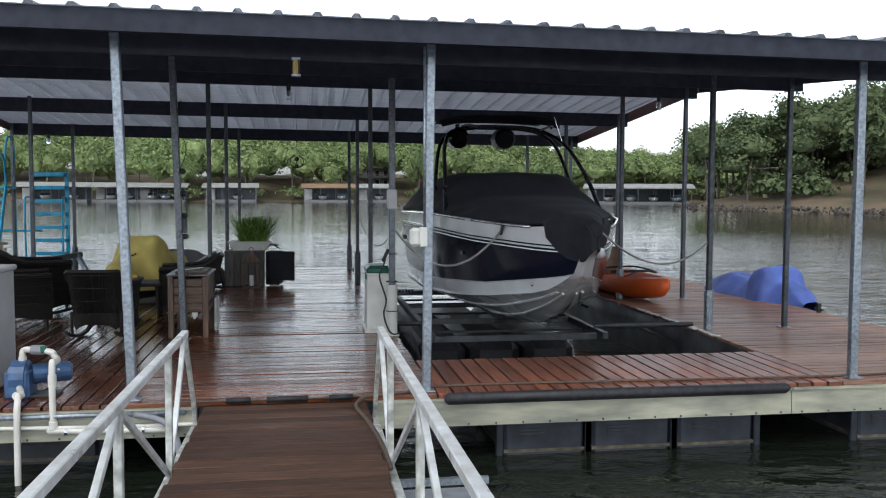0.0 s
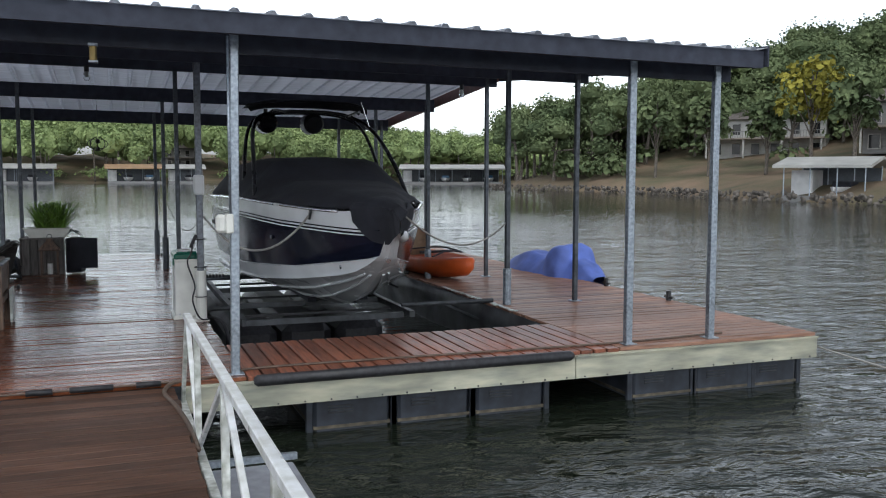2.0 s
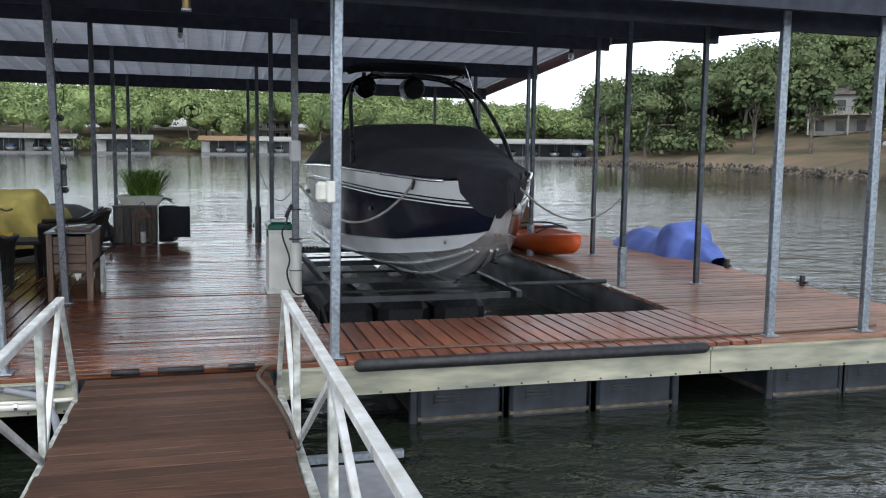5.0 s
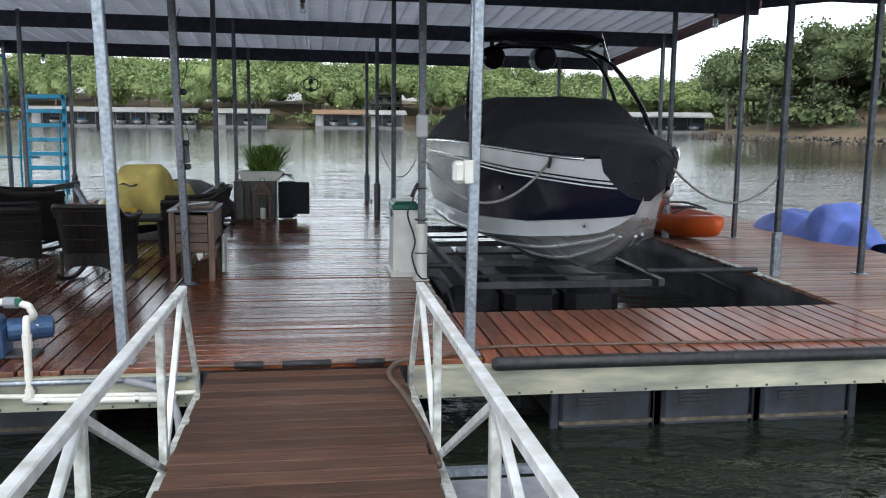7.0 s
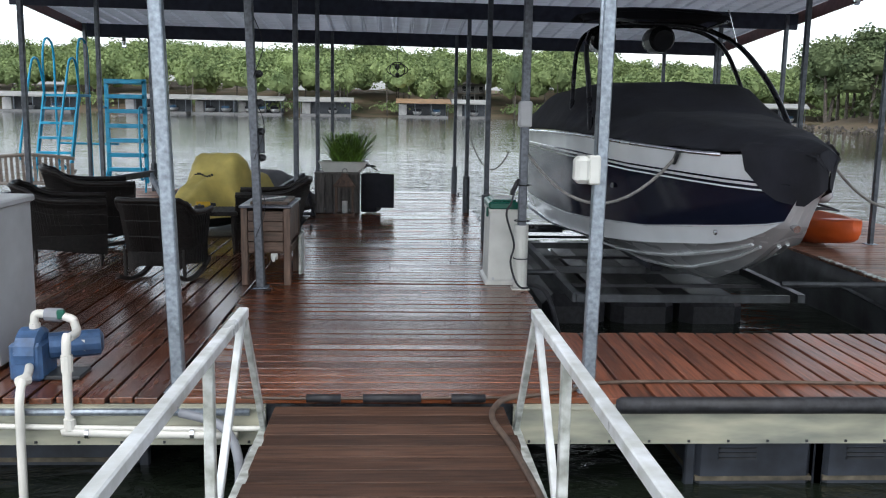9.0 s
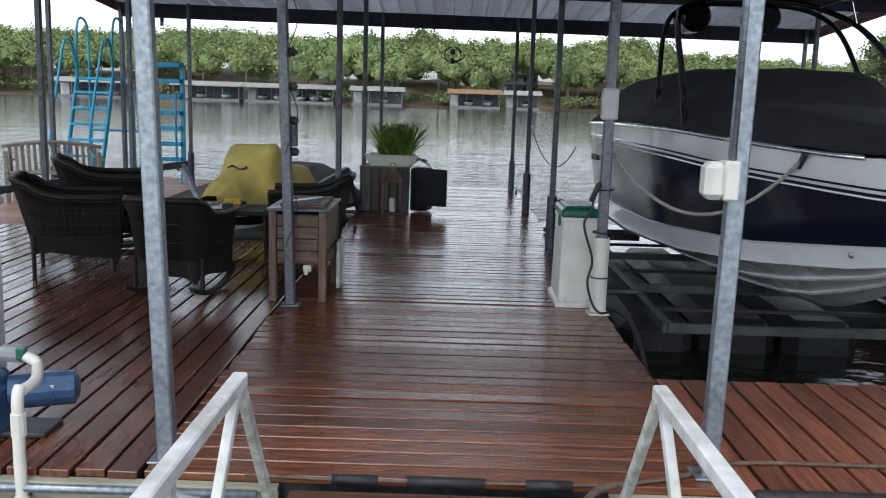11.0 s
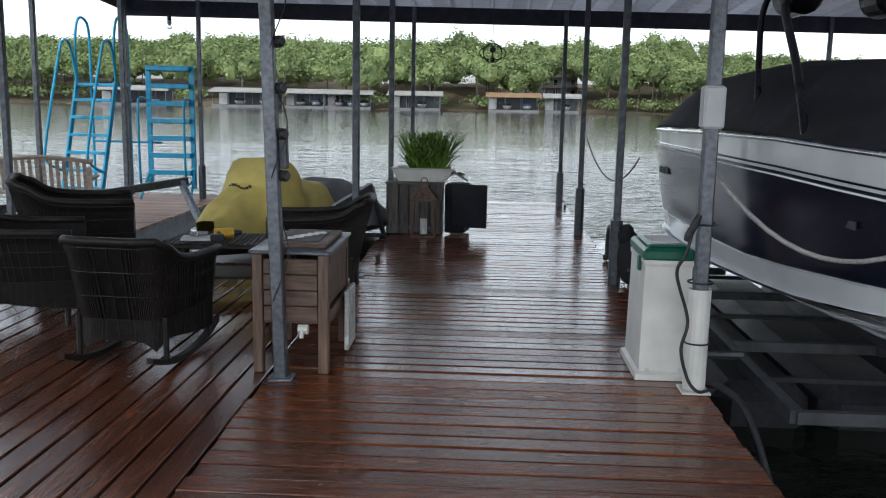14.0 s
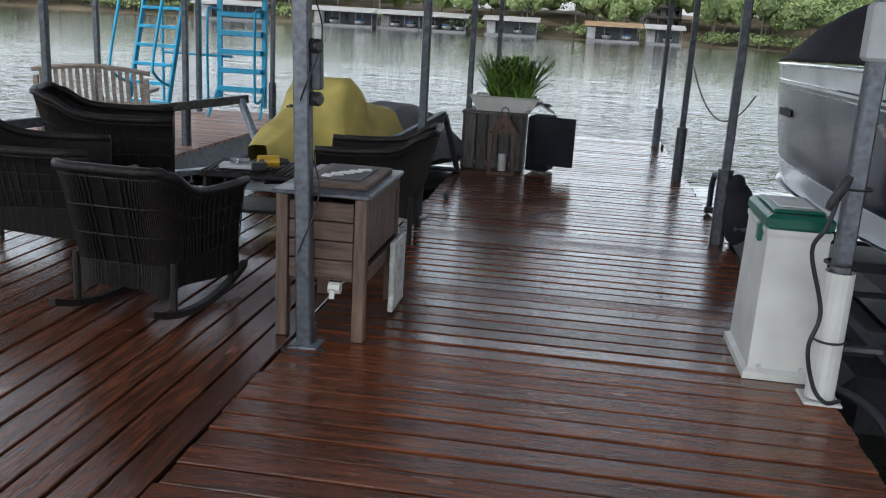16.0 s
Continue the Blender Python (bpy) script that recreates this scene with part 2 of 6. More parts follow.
M["house_wall"] = material("pale_house_siding", (0.42, 0.42, 0.40), 0.7, 0, 0.08, 1, (1, 1, 8), bump=0.1)
M["house_grey"] = material("grey_house_siding", (0.20, 0.20, 0.20), 0.7, 0, 0.1, 1, (1, 1, 8), bump=0.1)
M["roof_brown"] = material("brown_shingle", (0.13, 0.115, 0.105), 0.9, 0, 0.2, 3, bump=0.3)
M["roof_white"] = material("white_metal_roof", (0.40, 0.40, 0.38), 0.6, 0.0, 0.1, 0.5, bump=0.05)
M["roof_tan"] = material("tan_metal_roof", (0.36, 0.23, 0.13), 0.6, 0.0, 0.1, 0.5, bump=0.05)
M["glass_dark"] = material("dark_window", (0.02, 0.022, 0.025), 0.08, 0, 0.1, 1, bump=0)
M["boat_white"] = material("far_boat_white", (0.62, 0.62, 0.62), 0.4, 0, 0.1, 1, bump=0)
M["brass"] = material("brass_parts", (0.24, 0.17, 0.06), 0.35, 0.6, 0.15, 10)
M["tool_yellow"] = material("yellow_tool_plastic", (0.62, 0.38, 0.02), 0.45, 0, 0.1, 10)
M["white_print"] = material("white_print", (0.7, 0.7, 0.68), 0.5, 0, 0.05, 10, bump=0)
M["dark_print"] = material("dark_print", (0.05, 0.05, 0.05), 0.6, 0, 0.1, 10, bump=0)
M["blue_print"] = material("blue_stripe", (0.02, 0.08, 0.16), 0.4, 0, 0.1, 10, bump=0)
M["hose"] = material("brown_hose", (0.11, 0.075, 0.055), 0.5, 0, 0.2, 20, bump=0.1)


def glass(name, col=(0.9, 0.93, 0.95)):
    m = bpy.data.materials.new(name)
    m.use_nodes = True
    b = m.node_tree.nodes["Principled BSDF"]
    b.inputs["Base Color"].default_value = (*col, 1)
    b.inputs["Transmission Weight"].default_value = 1.0
    b.inputs["Roughness"].default_value = 0.03
    return m


M["glass"] = glass("clear_glass")


def water_material():
    m = bpy.data.materials.new("lake_water")
    m.use_nodes = True
    n, l = m.node_tree.nodes, m.node_tree.links
    b = n["Principled BSDF"]
    b.inputs["Base Color"].default_value = (0.012, 0.016, 0.011, 1)
    b.inputs["Roughness"].default_value = 0.03
    b.inputs["IOR"].default_value = 1.36
    geo = n.new("ShaderNodeNewGeometry")
    total = None
    for stretch, scale, detail, height in (((0.5, 1.0, 1), 1.2, 3.0, 0.26), ((0.6, 1.1, 1), 3.8, 4.0, 0.14), ((0.3, 0.6, 1), 0.5, 2.0, 0.30)):
        mp = n.new("ShaderNodeMapping")
        mp.inputs["Scale"].default_value = stretch
        mp.inputs["Rotation"].default_value = (0, 0, 0.5)
        tx = n.new("ShaderNodeTexNoise")
        tx.inputs["Scale"].default_value, tx.inputs["Detail"].default_value = scale, detail
        tx.inputs["Distortion"].default_value = 0.4
        mu = n.new("ShaderNodeMath")
        mu.operation = "MULTIPLY"
        mu.inputs[1].default_value = height
        l.new(geo.outputs["Position"], mp.inputs["Vector"])
        l.new(mp.outputs["Vector"], tx.inputs["Vector"])
        l.new(tx.outputs["Fac"], mu.inputs[0])
        if total is None:
            total = mu.outputs[0]
        else:
            ad = n.new("ShaderNodeMath")
            ad.operation = "ADD"
            l.new(total, ad.inputs[0])
            l.new(mu.outputs[0], ad.inputs[1])
            total = ad.outputs[0]
    # open water is roughened by wind; the water beside the dock lies sheltered
    sep = n.new("ShaderNodeSeparateXYZ")
    l.new(geo.outputs["Position"], sep.inputs[0])
    away = n.new("ShaderNodeMath")
    away.operation = "ABSOLUTE"
    l.new(sep.outputs["X"], away.inputs[0])
    far = n.new("ShaderNodeMath")
    far.operation = "MAXIMUM"
    l.new(sep.outputs["Y"], far.inputs[0])
    l.new(away.outputs[0], far.inputs[1])
    rr = n.new("ShaderNodeMapRange")
    rr.inputs["From Min"].default_value, rr.inputs["From Max"].default_value = 8.0, 32.0
    rr.inputs["To Min"].default_value, rr.inputs["To Max"].default_value = 0.03, 0.07
    l.new(far.outputs[0], rr.inputs["Value"])
    l.new(rr.outputs["Result"], b.inputs["Roughness"])
    bp = n.new("ShaderNodeBump")
    bp.inputs["Strength"].default_value = 1.0
    calm = n.new("ShaderNodeMapRange")
    calm.inputs["From Min"].default_value, calm.inputs["From Max"].default_value = 7.0, 45.0
    calm.inputs["To Min"].default_value, calm.inputs["To Max"].default_value = 0.46, 0.085
    l.new(far.outputs[0], calm.inputs["Value"])
    # between the fingers of the dock the water lies almost still
    inside = None
    for socket, op, limit in ((away.outputs[0], "LESS_THAN", 5.3), (sep.outputs["Y"], "GREATER_THAN", 0.6), (sep.outputs["Y"], "LESS_THAN", 13.0)):
        test = n.new("ShaderNodeMath")
        test.operation = op
        test.inputs[1].default_value = limit
        l.new(socket, test.inputs[0])
        if inside is None:
            inside = test.outputs[0]
        else:
            both = n.new("ShaderNodeMath")
            both.operation = "MULTIPLY"
            l.new(inside, both.inputs[0])
            l.new(test.outputs[0], both.inputs[1])
            inside = both.outputs[0]
    still = n.new("ShaderNodeMapRange")
    still.inputs["To Min"].default_value, still.inputs["To Max"].default_value = 1.0, 0.30
    l.new(inside, still.inputs["Value"])
    depth = n.new("ShaderNodeMath")
    depth.operation = "MULTIPLY"
    l.new(calm.outputs["Result"], depth.inputs[0])
    l.new(still.outputs["Result"], depth.inputs[1])
    l.new(depth.outputs[0], bp.inputs["Distance"])
    l.new(total, bp.inputs["Height"])
    l.new(bp.outputs["Normal"], b.inputs["Normal"])
    return m


M["water"] = water_material()


# ---- mesh helpers ----
def finish(name, bm, mat, parent=None, label="", smooth=False, loc=None):
    me = bpy.data.meshes.new(name)
    bmesh.ops.recalc_face_normals(bm, faces=bm.faces[:])
    for f in bm.faces:
        f.smooth = smooth
    bm.to_mesh(me)
    bm.free()
    me.materials.append(mat)
    ob = new(name, me)
    if parent:
        ob.parent = parent
    if loc:
        ob.matrix_basis = loc
    if label:
        ob["label"] = label
    return ob


def part(name, bm, mat, parent, label="", smooth=False, loc=None):
    return finish(name, bm, mat, parent, label, smooth, loc)


def thing(name, label, category, group="", kind="", m=None):
    ob = new(name)
    ob.empty_display_size = 0.1
    if m:
        ob.matrix_basis = m
    return tagged(ob, label, category, group, kind)


def box(bm, c, s, rot=None, bevel=0.0):
    """A box of size s about c, turned by rot (a matrix), with its edges chamfered."""
    t = Matrix.Translation(c) @ (rot.to_4x4() if rot else Matrix()) @ Matrix.Diagonal((*s, 1))
    r = bmesh.ops.create_cube(bm, size=1, matrix=t)
    if bevel:
        edges = list({e for v in r["verts"] for e in v.link_edges})
        bmesh.ops.bevel(bm, geom=edges, offset=bevel, segments=1, profile=0.5, affect="EDGES", clamp_overlap=True)
    return bm


def bar(bm, a, b, w, d=None, up=(0, 0, 1), bevel=0.0):
    """A square bar from a to b, w wide and d deep."""
    a, b = Vector(a), Vector(b)
    z = (b - a).normalized()
    x = Vector(up).cross(z)
    if x.length < 1e-4:
        x = Vector((1, 0, 0))
    x.normalize()
    y = z.cross(x)
    rot = Matrix((x, y, z)).transposed()
    return box(bm, (a + b) / 2, (w, d or w, (b - a).length), rot, bevel)


def tube(bm, pts, r, seg=8, cap=True, closed=False):
    """A round tube along pts; r is one radius or one for each point."""
    pts = [Vector(p) for p in pts]
    rs = r if isinstance(r, (list, tuple)) else [r] * len(pts)
    rings, side = [], None
    for i, p in enumerate(pts):
        t = (pts[min(i + 1, len(pts) - 1)] - pts[max(i - 1, 0)]).normalized()
        if side is None:
            side = t.orthogonal().normalized()
        side = (side - t * side.dot(t))
        side = side.normalized() if side.length > 1e-6 else t.orthogonal().normalized()
        up = t.cross(side)
        rings.append([bm.verts.new(p + rs[i] * (math.cos(2 * math.pi * k / seg) * side + math.sin(2 * math.pi * k / seg) * up)) for k in range(seg)])
    for a, b in zip(rings, rings[1:] + (rings[:1] if closed else [])):
        for k in range(seg):
            bm.faces.new((a[k], a[(k + 1) % seg], b[(k + 1) % seg], b[k]))
    if cap and not closed:
        bm.faces.new(rings[0][::-1])
        bm.faces.new(rings[-1])
    return bm


def loft(bm, rows, close=False, cap=False):
    """Skins rows of points of equal length."""
    vs = [[bm.verts.new(p) for p in row] for row in rows]
    n = len(vs[0])
    for a, b in zip(vs, vs[1:]):
        for k in range(n if close else n - 1):
            bm.faces.new((a[k], a[(k + 1) % n], b[(k + 1) % n], b[k]))
    if cap:
        bm.faces.new(vs[0][::-1])
        bm.faces.new(vs[-1])
    return bm


def bend(points, n=8):
    """A smooth line through points."""
    p = [Vector(q) for q in points]
    out = []
    for i in range(len(p) - 1):
        a, b, c, d = p[max(i - 1, 0)], p[i], p[i + 1], p[min(i + 2, len(p) - 1)]
        for k in range(n):
            t = k / n
            out.append(0.5 * ((2 * b) + (c - a) * t + (2 * a - 5 * b + 4 * c - d) * t * t + (3 * b - a - 3 * c + d) * t ** 3))
    return out + [p[-1]]


def sag(a, b, drop, n=14):
    a, b = Vector(a), Vector(b)
    return [a.lerp(b, k / n) - Vector((0, 0, drop * 4 * (k / n) * (1 - k / n))) for k in range(n + 1)]


def lerp_table(table, s):
    """Reads a table of (s, value) with straight lines between."""
    for (s0, v0), (s1, v1) in zip(table, table[1:]):
        if s <= s1:
            return v0 + (v1 - v0) * max(0.0, (s - s0) / (s1 - s0))
    return table[-1][1]


BM = bmesh.new
WATER = -0.60

# ---- lake, shores and woods ----
bm = BM()
box(bm, (0, 900, WATER - 2), (6000, 6000, 4))
tagged(finish("water", bm, M["water"]), "dark green lake water with small wind ripples", "lake", kind="structure")


def shore_dist(x, y):
    """Metres inland of the waterline: the far bank, and the nearer wooded point beside it."""
    wob = 5 * math.sin(x * 0.045) + 3 * math.sin(x * 0.13 + 1)
    far = y - 205 - wob - 0.0006 * (x - 10) ** 2 * (0.5 if x > 0 else 0.9)
    near = x - 58 - 3 * math.sin(y * 0.09) - max(0.0, y - 118) * 0.75 - max(0.0, 40 - y) * 0.15
    near = min(near, 180 - y * 0.6)
    return far, near


def land_height(x, y):
    far, near = shore_dist(x, y)
    hf = WATER - 1.5 + max(0.0, min(far + 3, 60)) * 0.10 + max(0, min(far, 4)) * 0.25 + max(0, far - 40) * 0.03 if far > -6 else WATER - 3
    if far > 0:
        hf += 5.0 * noise.noise((x * 0.016, y * 0.016, 3)) * min(1, far / 40)
    hn = WATER - 1.2 + max(0.0, near + 3) * 0.16 + max(0, min(near, 3)) * 0.42 + max(0, min(near - 26, 60)) * 0.10 if near > -6 else WATER - 3
    return max(hf, hn), far, near


bm = BM()
grid = {}
xs = [-330 + 6 * i for i in range(111)]
ys = [10 + 6 * j for j in range(64)]
for i, x in enumerate(xs):
    for j, y in enumerate(ys):
        h, far, near = land_height(x, y)
        grid[i, j] = bm.verts.new((x, y, h + (0.4 * noise.noise((x * 0.1, y * 0.1, 0)) if max(far, near) > 3 else 0)))
for i in range(len(xs) - 1):
    for j in range(len(ys) - 1):
        q = (grid[i, j], grid[i + 1, j], grid[i + 1, j + 1], grid[i, j + 1])
        if max(v.co.z for v in q) > WATER - 1.9:
            bm.faces.new(q)
tagged(finish("ground", bm, M["soil"], smooth=True), "bare brown bank with grass under the trees", "shore", kind="structure")


def leaf_cloud(rng, centre, radius, n, size, flat=0.9):
    """n leaf clumps spread over a crown, as arrays of corners."""
    d = rng.normal(size=(n, 3))
    d /= np.linalg.norm(d, axis=1)[:, None]
    d[:, 2] = np.where(d[:, 2] < -0.35, -d[:, 2], d[:, 2])
    rad = rng.uniform(0.55, 1.06, n)[:, None] * (1 + 0.22 * np.sin(d[:, :1] * 5 + rng.uniform(0, 6)) * np.cos(d[:, 1:2] * 4 + rng.uniform(0, 6)))
    p = centre + d * rad * np.array(radius)
    nrm = d + rng.normal(size=(n, 3)) * 0.55
    nrm[:, 2] += 0.25
    nrm /= np.linalg.norm(nrm, axis=1)[:, None]
    u = np.cross(nrm, rng.normal(size=(n, 3)))
    u /= np.linalg.norm(u, axis=1)[:, None]
    v = np.cross(nrm, u)
    s = size * rng.uniform(0.6, 1.3, (n, 1))
    a, b = u * s, v * s * flat
    k = nrm * s * 0.25
    return np.stack([p - a - b * 0.35, p + a * 0.3 - b + k, p + a * 0.95 + b * 0.3, p - a * 0.2 + b + k], axis=1)


def leaves_mesh(name, clouds, mat, parent=None):
    q = np.concatenate(clouds)
    me = bpy.data.meshes.new(name)
    k = q.shape[1]
    me.from_pydata(q.reshape(-1, 3).tolist(), [], (np.arange(len(q) * k).reshape(-1, k)).tolist())
    me.materials.append(mat)
    ob = new(name, me)
    if parent:
        ob.parent = parent
    return ob


def ico():
    b = BM()
    bmesh.ops.create_icosphere(b, subdivisions=2, radius=1)
    v = np.array([p.co[:] for p in b.verts])
    f = np.array([[q.index for q in g.verts] for g in b.faces])
    b.free()
    return v, f


ICO_V, ICO_F = ico()


def crown_cores(name, blobs, mat, parent):
    """The dense inner foliage of crowns: lumpy closed shapes, one for each clump."""
    vs, fs = [], []
    for k, (c, r) in enumerate(blobs):
        lump = 1 + 0.22 * np.sin(ICO_V[:, :1] * 4 + k) * np.cos(ICO_V[:, 1:2] * 5 + 2 * k) + 0.10 * np.sin(ICO_V[:, 2:] * 9 + k)
        vs.append(c + ICO_V * np.array(r) * lump)
        fs.append(ICO_F + len(ICO_V) * k)
    me = bpy.data.meshes.new(name)
    me.from_pydata(np.concatenate(vs).tolist(), [], np.concatenate(fs).tolist())
    me.materials.append(mat)
    ob = new(name, me)
    ob.parent = parent
    return ob


rng = np.random.default_rng(4)
far_leaves, far_trunks, far_cores, near_cores = [], BM(), [], []
for _ in range(1350):
    x, y = rng.uniform(-260, 230), rng.uniform(200, 330)
    h, far, near = land_height(x, y)
    if far < 5 or near > 0 or abs(math.atan2(x, y)) > 0.9 or (far < 9 and rng.random() < 0.5):
        continue
    tall = rng.uniform(11.5, 16.5) if x < 60 else rng.uniform(8.0, 11.5)
    r = rng.uniform(3.6, 5.6)
    for _k in range(3):
        off = rng.normal(size=3) * np.array([r * 0.45, r * 0.45, tall * 0.07])
        far_cores.append((np.array([x, y, h + tall * 0.62]) + off, (r * 0.44, r * 0.44, tall * 0.15)))
        far_leaves.append(leaf_cloud(rng, np.array([x, y, h + tall * 0.62]) + off, (r * 0.74, r * 0.74, tall * 0.25), 200, 0.36))
    if far < 22:
        tube(far_trunks, [(x, y, h - 0.5), (x + rng.normal() * 0.4, y, h + tall * 0.6)], [0.25, 0.12], 5, cap=False)
        far_leaves.append(leaf_cloud(rng, np.array([x, y - 2, h + 1.6]), (r * 0.9, 2.0, 1.8), 90, 0.34))
woods = thing("far_woods", "green oak woods on the far bank", "woods", kind="stuff")
leaves_mesh("foliage", far_leaves, M["leaf_far"], woods)
crown_cores("inner_foliage", far_cores, M["leaf_far"], woods)
part("trunks", far_trunks, M["bark"], woods)

near_leaves, near_trunks = [], BM()
for _ in range(1000):
    x, y = rng.uniform(60, 175), rng.uniform(20, 215)
    h, far, near = land_height(x, y)
    if near < (3.5 if y > 100 else 8) or far > -6:
        continue
    if (near < 31 and 42 < y < 80) or (near < 34 and 84 < y < 104) or (near < 18 and y < 106):
        continue
    tall = rng.uniform(10, 14.5) if y > 95 else rng.uniform(7.0, 10.0)
    r = rng.uniform(3.8, 5.6)
    lean = rng.normal(size=2) * 0.8
    top = np.array([x + lean[0], y + lean[1], h + tall * 0.66])
    for _k in range(6):
        off = rng.normal(size=3) * np.array([r * 0.45, r * 0.45, tall * 0.13])
        near_cores.append((top + off, (r * 0.33, r * 0.33, tall * 0.10)))
        near_leaves.append(leaf_cloud(rng, top + off, (r * 0.60, r * 0.60, tall * 0.18), 230, 0.25))
        tube(near_trunks, [(x + lean[0] * 0.5, y + lean[1] * 0.5, h + tall * 0.42), tuple(top + off)], [0.12, 0.04], 5, cap=False)
    tube(near_trunks, [(x, y, h - 0.6), (x + lean[0] * 0.5, y + lean[1] * 0.5, h + tall * 0.42), tuple(top)], [0.30, 0.2, 0.08], 6, cap=False)
    if near > 15:
        near_leaves.append(leaf_cloud(rng, np.array([x - 1, y - 1, h + 0.9]), (2.4, 2.4, 1.5), 36, 0.45))
for y in range(84, 150, 3):
    x = 58 + max(0.0, y - 118) * 0.75 + rng.uniform(6, 10)
    h, far, near = land_height(x, y)
    if near > 3 and y > 100:
        near_leaves.append(leaf_cloud(rng, np.array([x, y, h + 1.0]), (3.2, 3.2, 2.0), 120, 0.45))
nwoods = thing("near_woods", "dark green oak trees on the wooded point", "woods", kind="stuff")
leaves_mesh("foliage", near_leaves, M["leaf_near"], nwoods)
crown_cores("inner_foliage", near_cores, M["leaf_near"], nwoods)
part("trunks", near_trunks, M["bark"], nwoods)


def tree(x, y, tall, r, mat, label, n=8):
    h = land_height(x, y)[0]
    t = thing("tree", label, "tree", m=pose(x, y, h - 0.3))
    bm = BM()
    tube(bm, bend([(0, 0, 0), (0.15, 0.1, tall * 0.3), (-0.1, 0.1, tall * 0.62), (0, 0, tall * 0.85)], 4), [0.24 - 0.012 * k for k in range(13)], 7)
    clouds = []
    for k in range(n):
        a = 2.4 * k
        c = np.array([r * 0.55 * math.cos(a), r * 0.55 * math.sin(a), tall * (0.5 + 0.42 * k / n)])
        tube(bm, bend([(0, 0, tall * 0.3 + 0.25 * k), tuple(c * np.array([0.6, 0.6, 0.95])), tuple(c)], 3), [0.09, 0.08, 0.07, 0.06, 0.05, 0.03, 0.02], 5)
        clouds.append(leaf_cloud(rng, c, (r * 0.55, r * 0.55, tall * 0.13), 90, 0.36))
    part("trunk", bm, M["bark"], t, smooth=True)
    leaves_mesh("crown", clouds, mat, t)
    return t


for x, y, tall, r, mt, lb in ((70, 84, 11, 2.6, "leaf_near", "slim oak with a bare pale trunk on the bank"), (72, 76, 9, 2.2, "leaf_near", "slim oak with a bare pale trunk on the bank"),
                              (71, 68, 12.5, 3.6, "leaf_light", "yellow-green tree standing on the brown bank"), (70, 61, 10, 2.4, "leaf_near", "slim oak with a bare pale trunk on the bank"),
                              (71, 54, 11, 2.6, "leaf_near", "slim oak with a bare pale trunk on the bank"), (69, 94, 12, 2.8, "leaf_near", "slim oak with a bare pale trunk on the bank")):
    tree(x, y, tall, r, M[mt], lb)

bm = BM()
for k in range(900):
    y = rng.uniform(30, 150)
    x = 58 + 3 * math.sin(y * 0.09) + max(0.0, y - 118) * 0.75 + max(0.0, 40 - y) * 0.15 + rng.uniform(-1.2, 1.6)
    s = rng.uniform(0.10, 0.36)
    bmesh.ops.create_icosphere(bm, subdivisions=1, radius=s, matrix=pose(x, y, WATER + rng.uniform(-0.1, 0.75), *rng.uniform(0, 180, 3)) @ Matrix.Diagonal((1, rng.uniform(0.6, 1.2), rng.uniform(0.4, 0.8), 1)))
tagged(finish("rocks", bm, M["rock"]), "grey-brown broken rocks along the waterline", "rocks", kind="stuff")


def house(x, y, yaw, w, d, storey, n, wall, label, decks=True):
    """A house on the bank; its front faces -y before it is turned."""
    h = land_height(x, y)[0]
    t = thing("house", label, "house", m=pose(x, y, h - 0.5, rz=yaw))
    bm = BM()
    box(bm, (0, d / 2, n * storey / 2), (w, d, n * storey))
    part("wall", bm, M[wall], t)
    bm = BM()
    z = n * storey
    loft(bm, [[(-w / 2 - 0.7, -0.9, z), (-w / 2 - 0.7, d / 2, z + 1.7), (-w / 2 - 0.7, d + 0.7, z)], [(w / 2 + 0.7, -0.9, z), (w / 2 + 0.7, d / 2, z + 1.7), (w / 2 + 0.7, d + 0.7, z)]], close=True, cap=True)
    part("roof", bm, M["roof_brown"], t)
    for lv in range(n):
        k = int(w // 2.3)
        for i in range(k):
            bm = BM()
            wx = -w / 2 + (i + 0.5) * w / k
            box(bm, (wx, -0.02, lv * storey + 1.35), (1.15, 0.1, 1.5))
            win = part("window", bm, M["glass_dark"], t)
            bm = BM()
            for sx in (-0.62, 0.62):
                box(bm, (wx + sx, -0.05, lv * storey + 1.35), (0.1, 0.14, 1.6))
            for sz in (-0.8, 0.8):
                box(bm, (wx, -0.05, lv * storey + 1.35 + sz), (1.34, 0.14, 0.1))
            part("frame", bm, M["house_wall"], win)
        if decks and lv:
            bm = BM()
            box(bm, (0, -1.3, lv * storey), (w, 2.6, 0.22))
            part("balcony", bm, M["old_teak"], t)
            bm = BM()
            box(bm, (0, -2.55, lv * storey + 1.0), (w, 0.08, 0.1))
            for i in range(int(w / 0.35)):
                box(bm, (-w / 2 + 0.1 + i * 0.35, -2.55, lv * storey + 0.5), (0.06, 0.06, 0.95))
            part("railing", bm, M["house_grey"], t)
            for i in range(4):
                bm = BM()
                box(bm, (-w / 2 + 0.3 + i * (w - 0.6) / 3, -2.4, lv * storey / 2), (0.2, 0.2, lv * storey))
                part("post", bm, M["house_wall"], t)


house(84, 62, -58, 17, 9, 2.9, 2, "house_grey", "grey two-storey lake house with a long balcony")
house(88, 95, -50, 16, 8, 2.8, 2, "house_wall", "pale two-storey house half hidden by trees")
house(20, 255, 5, 10, 8, 2.8, 2, "house_grey", "small grey house among the far trees")


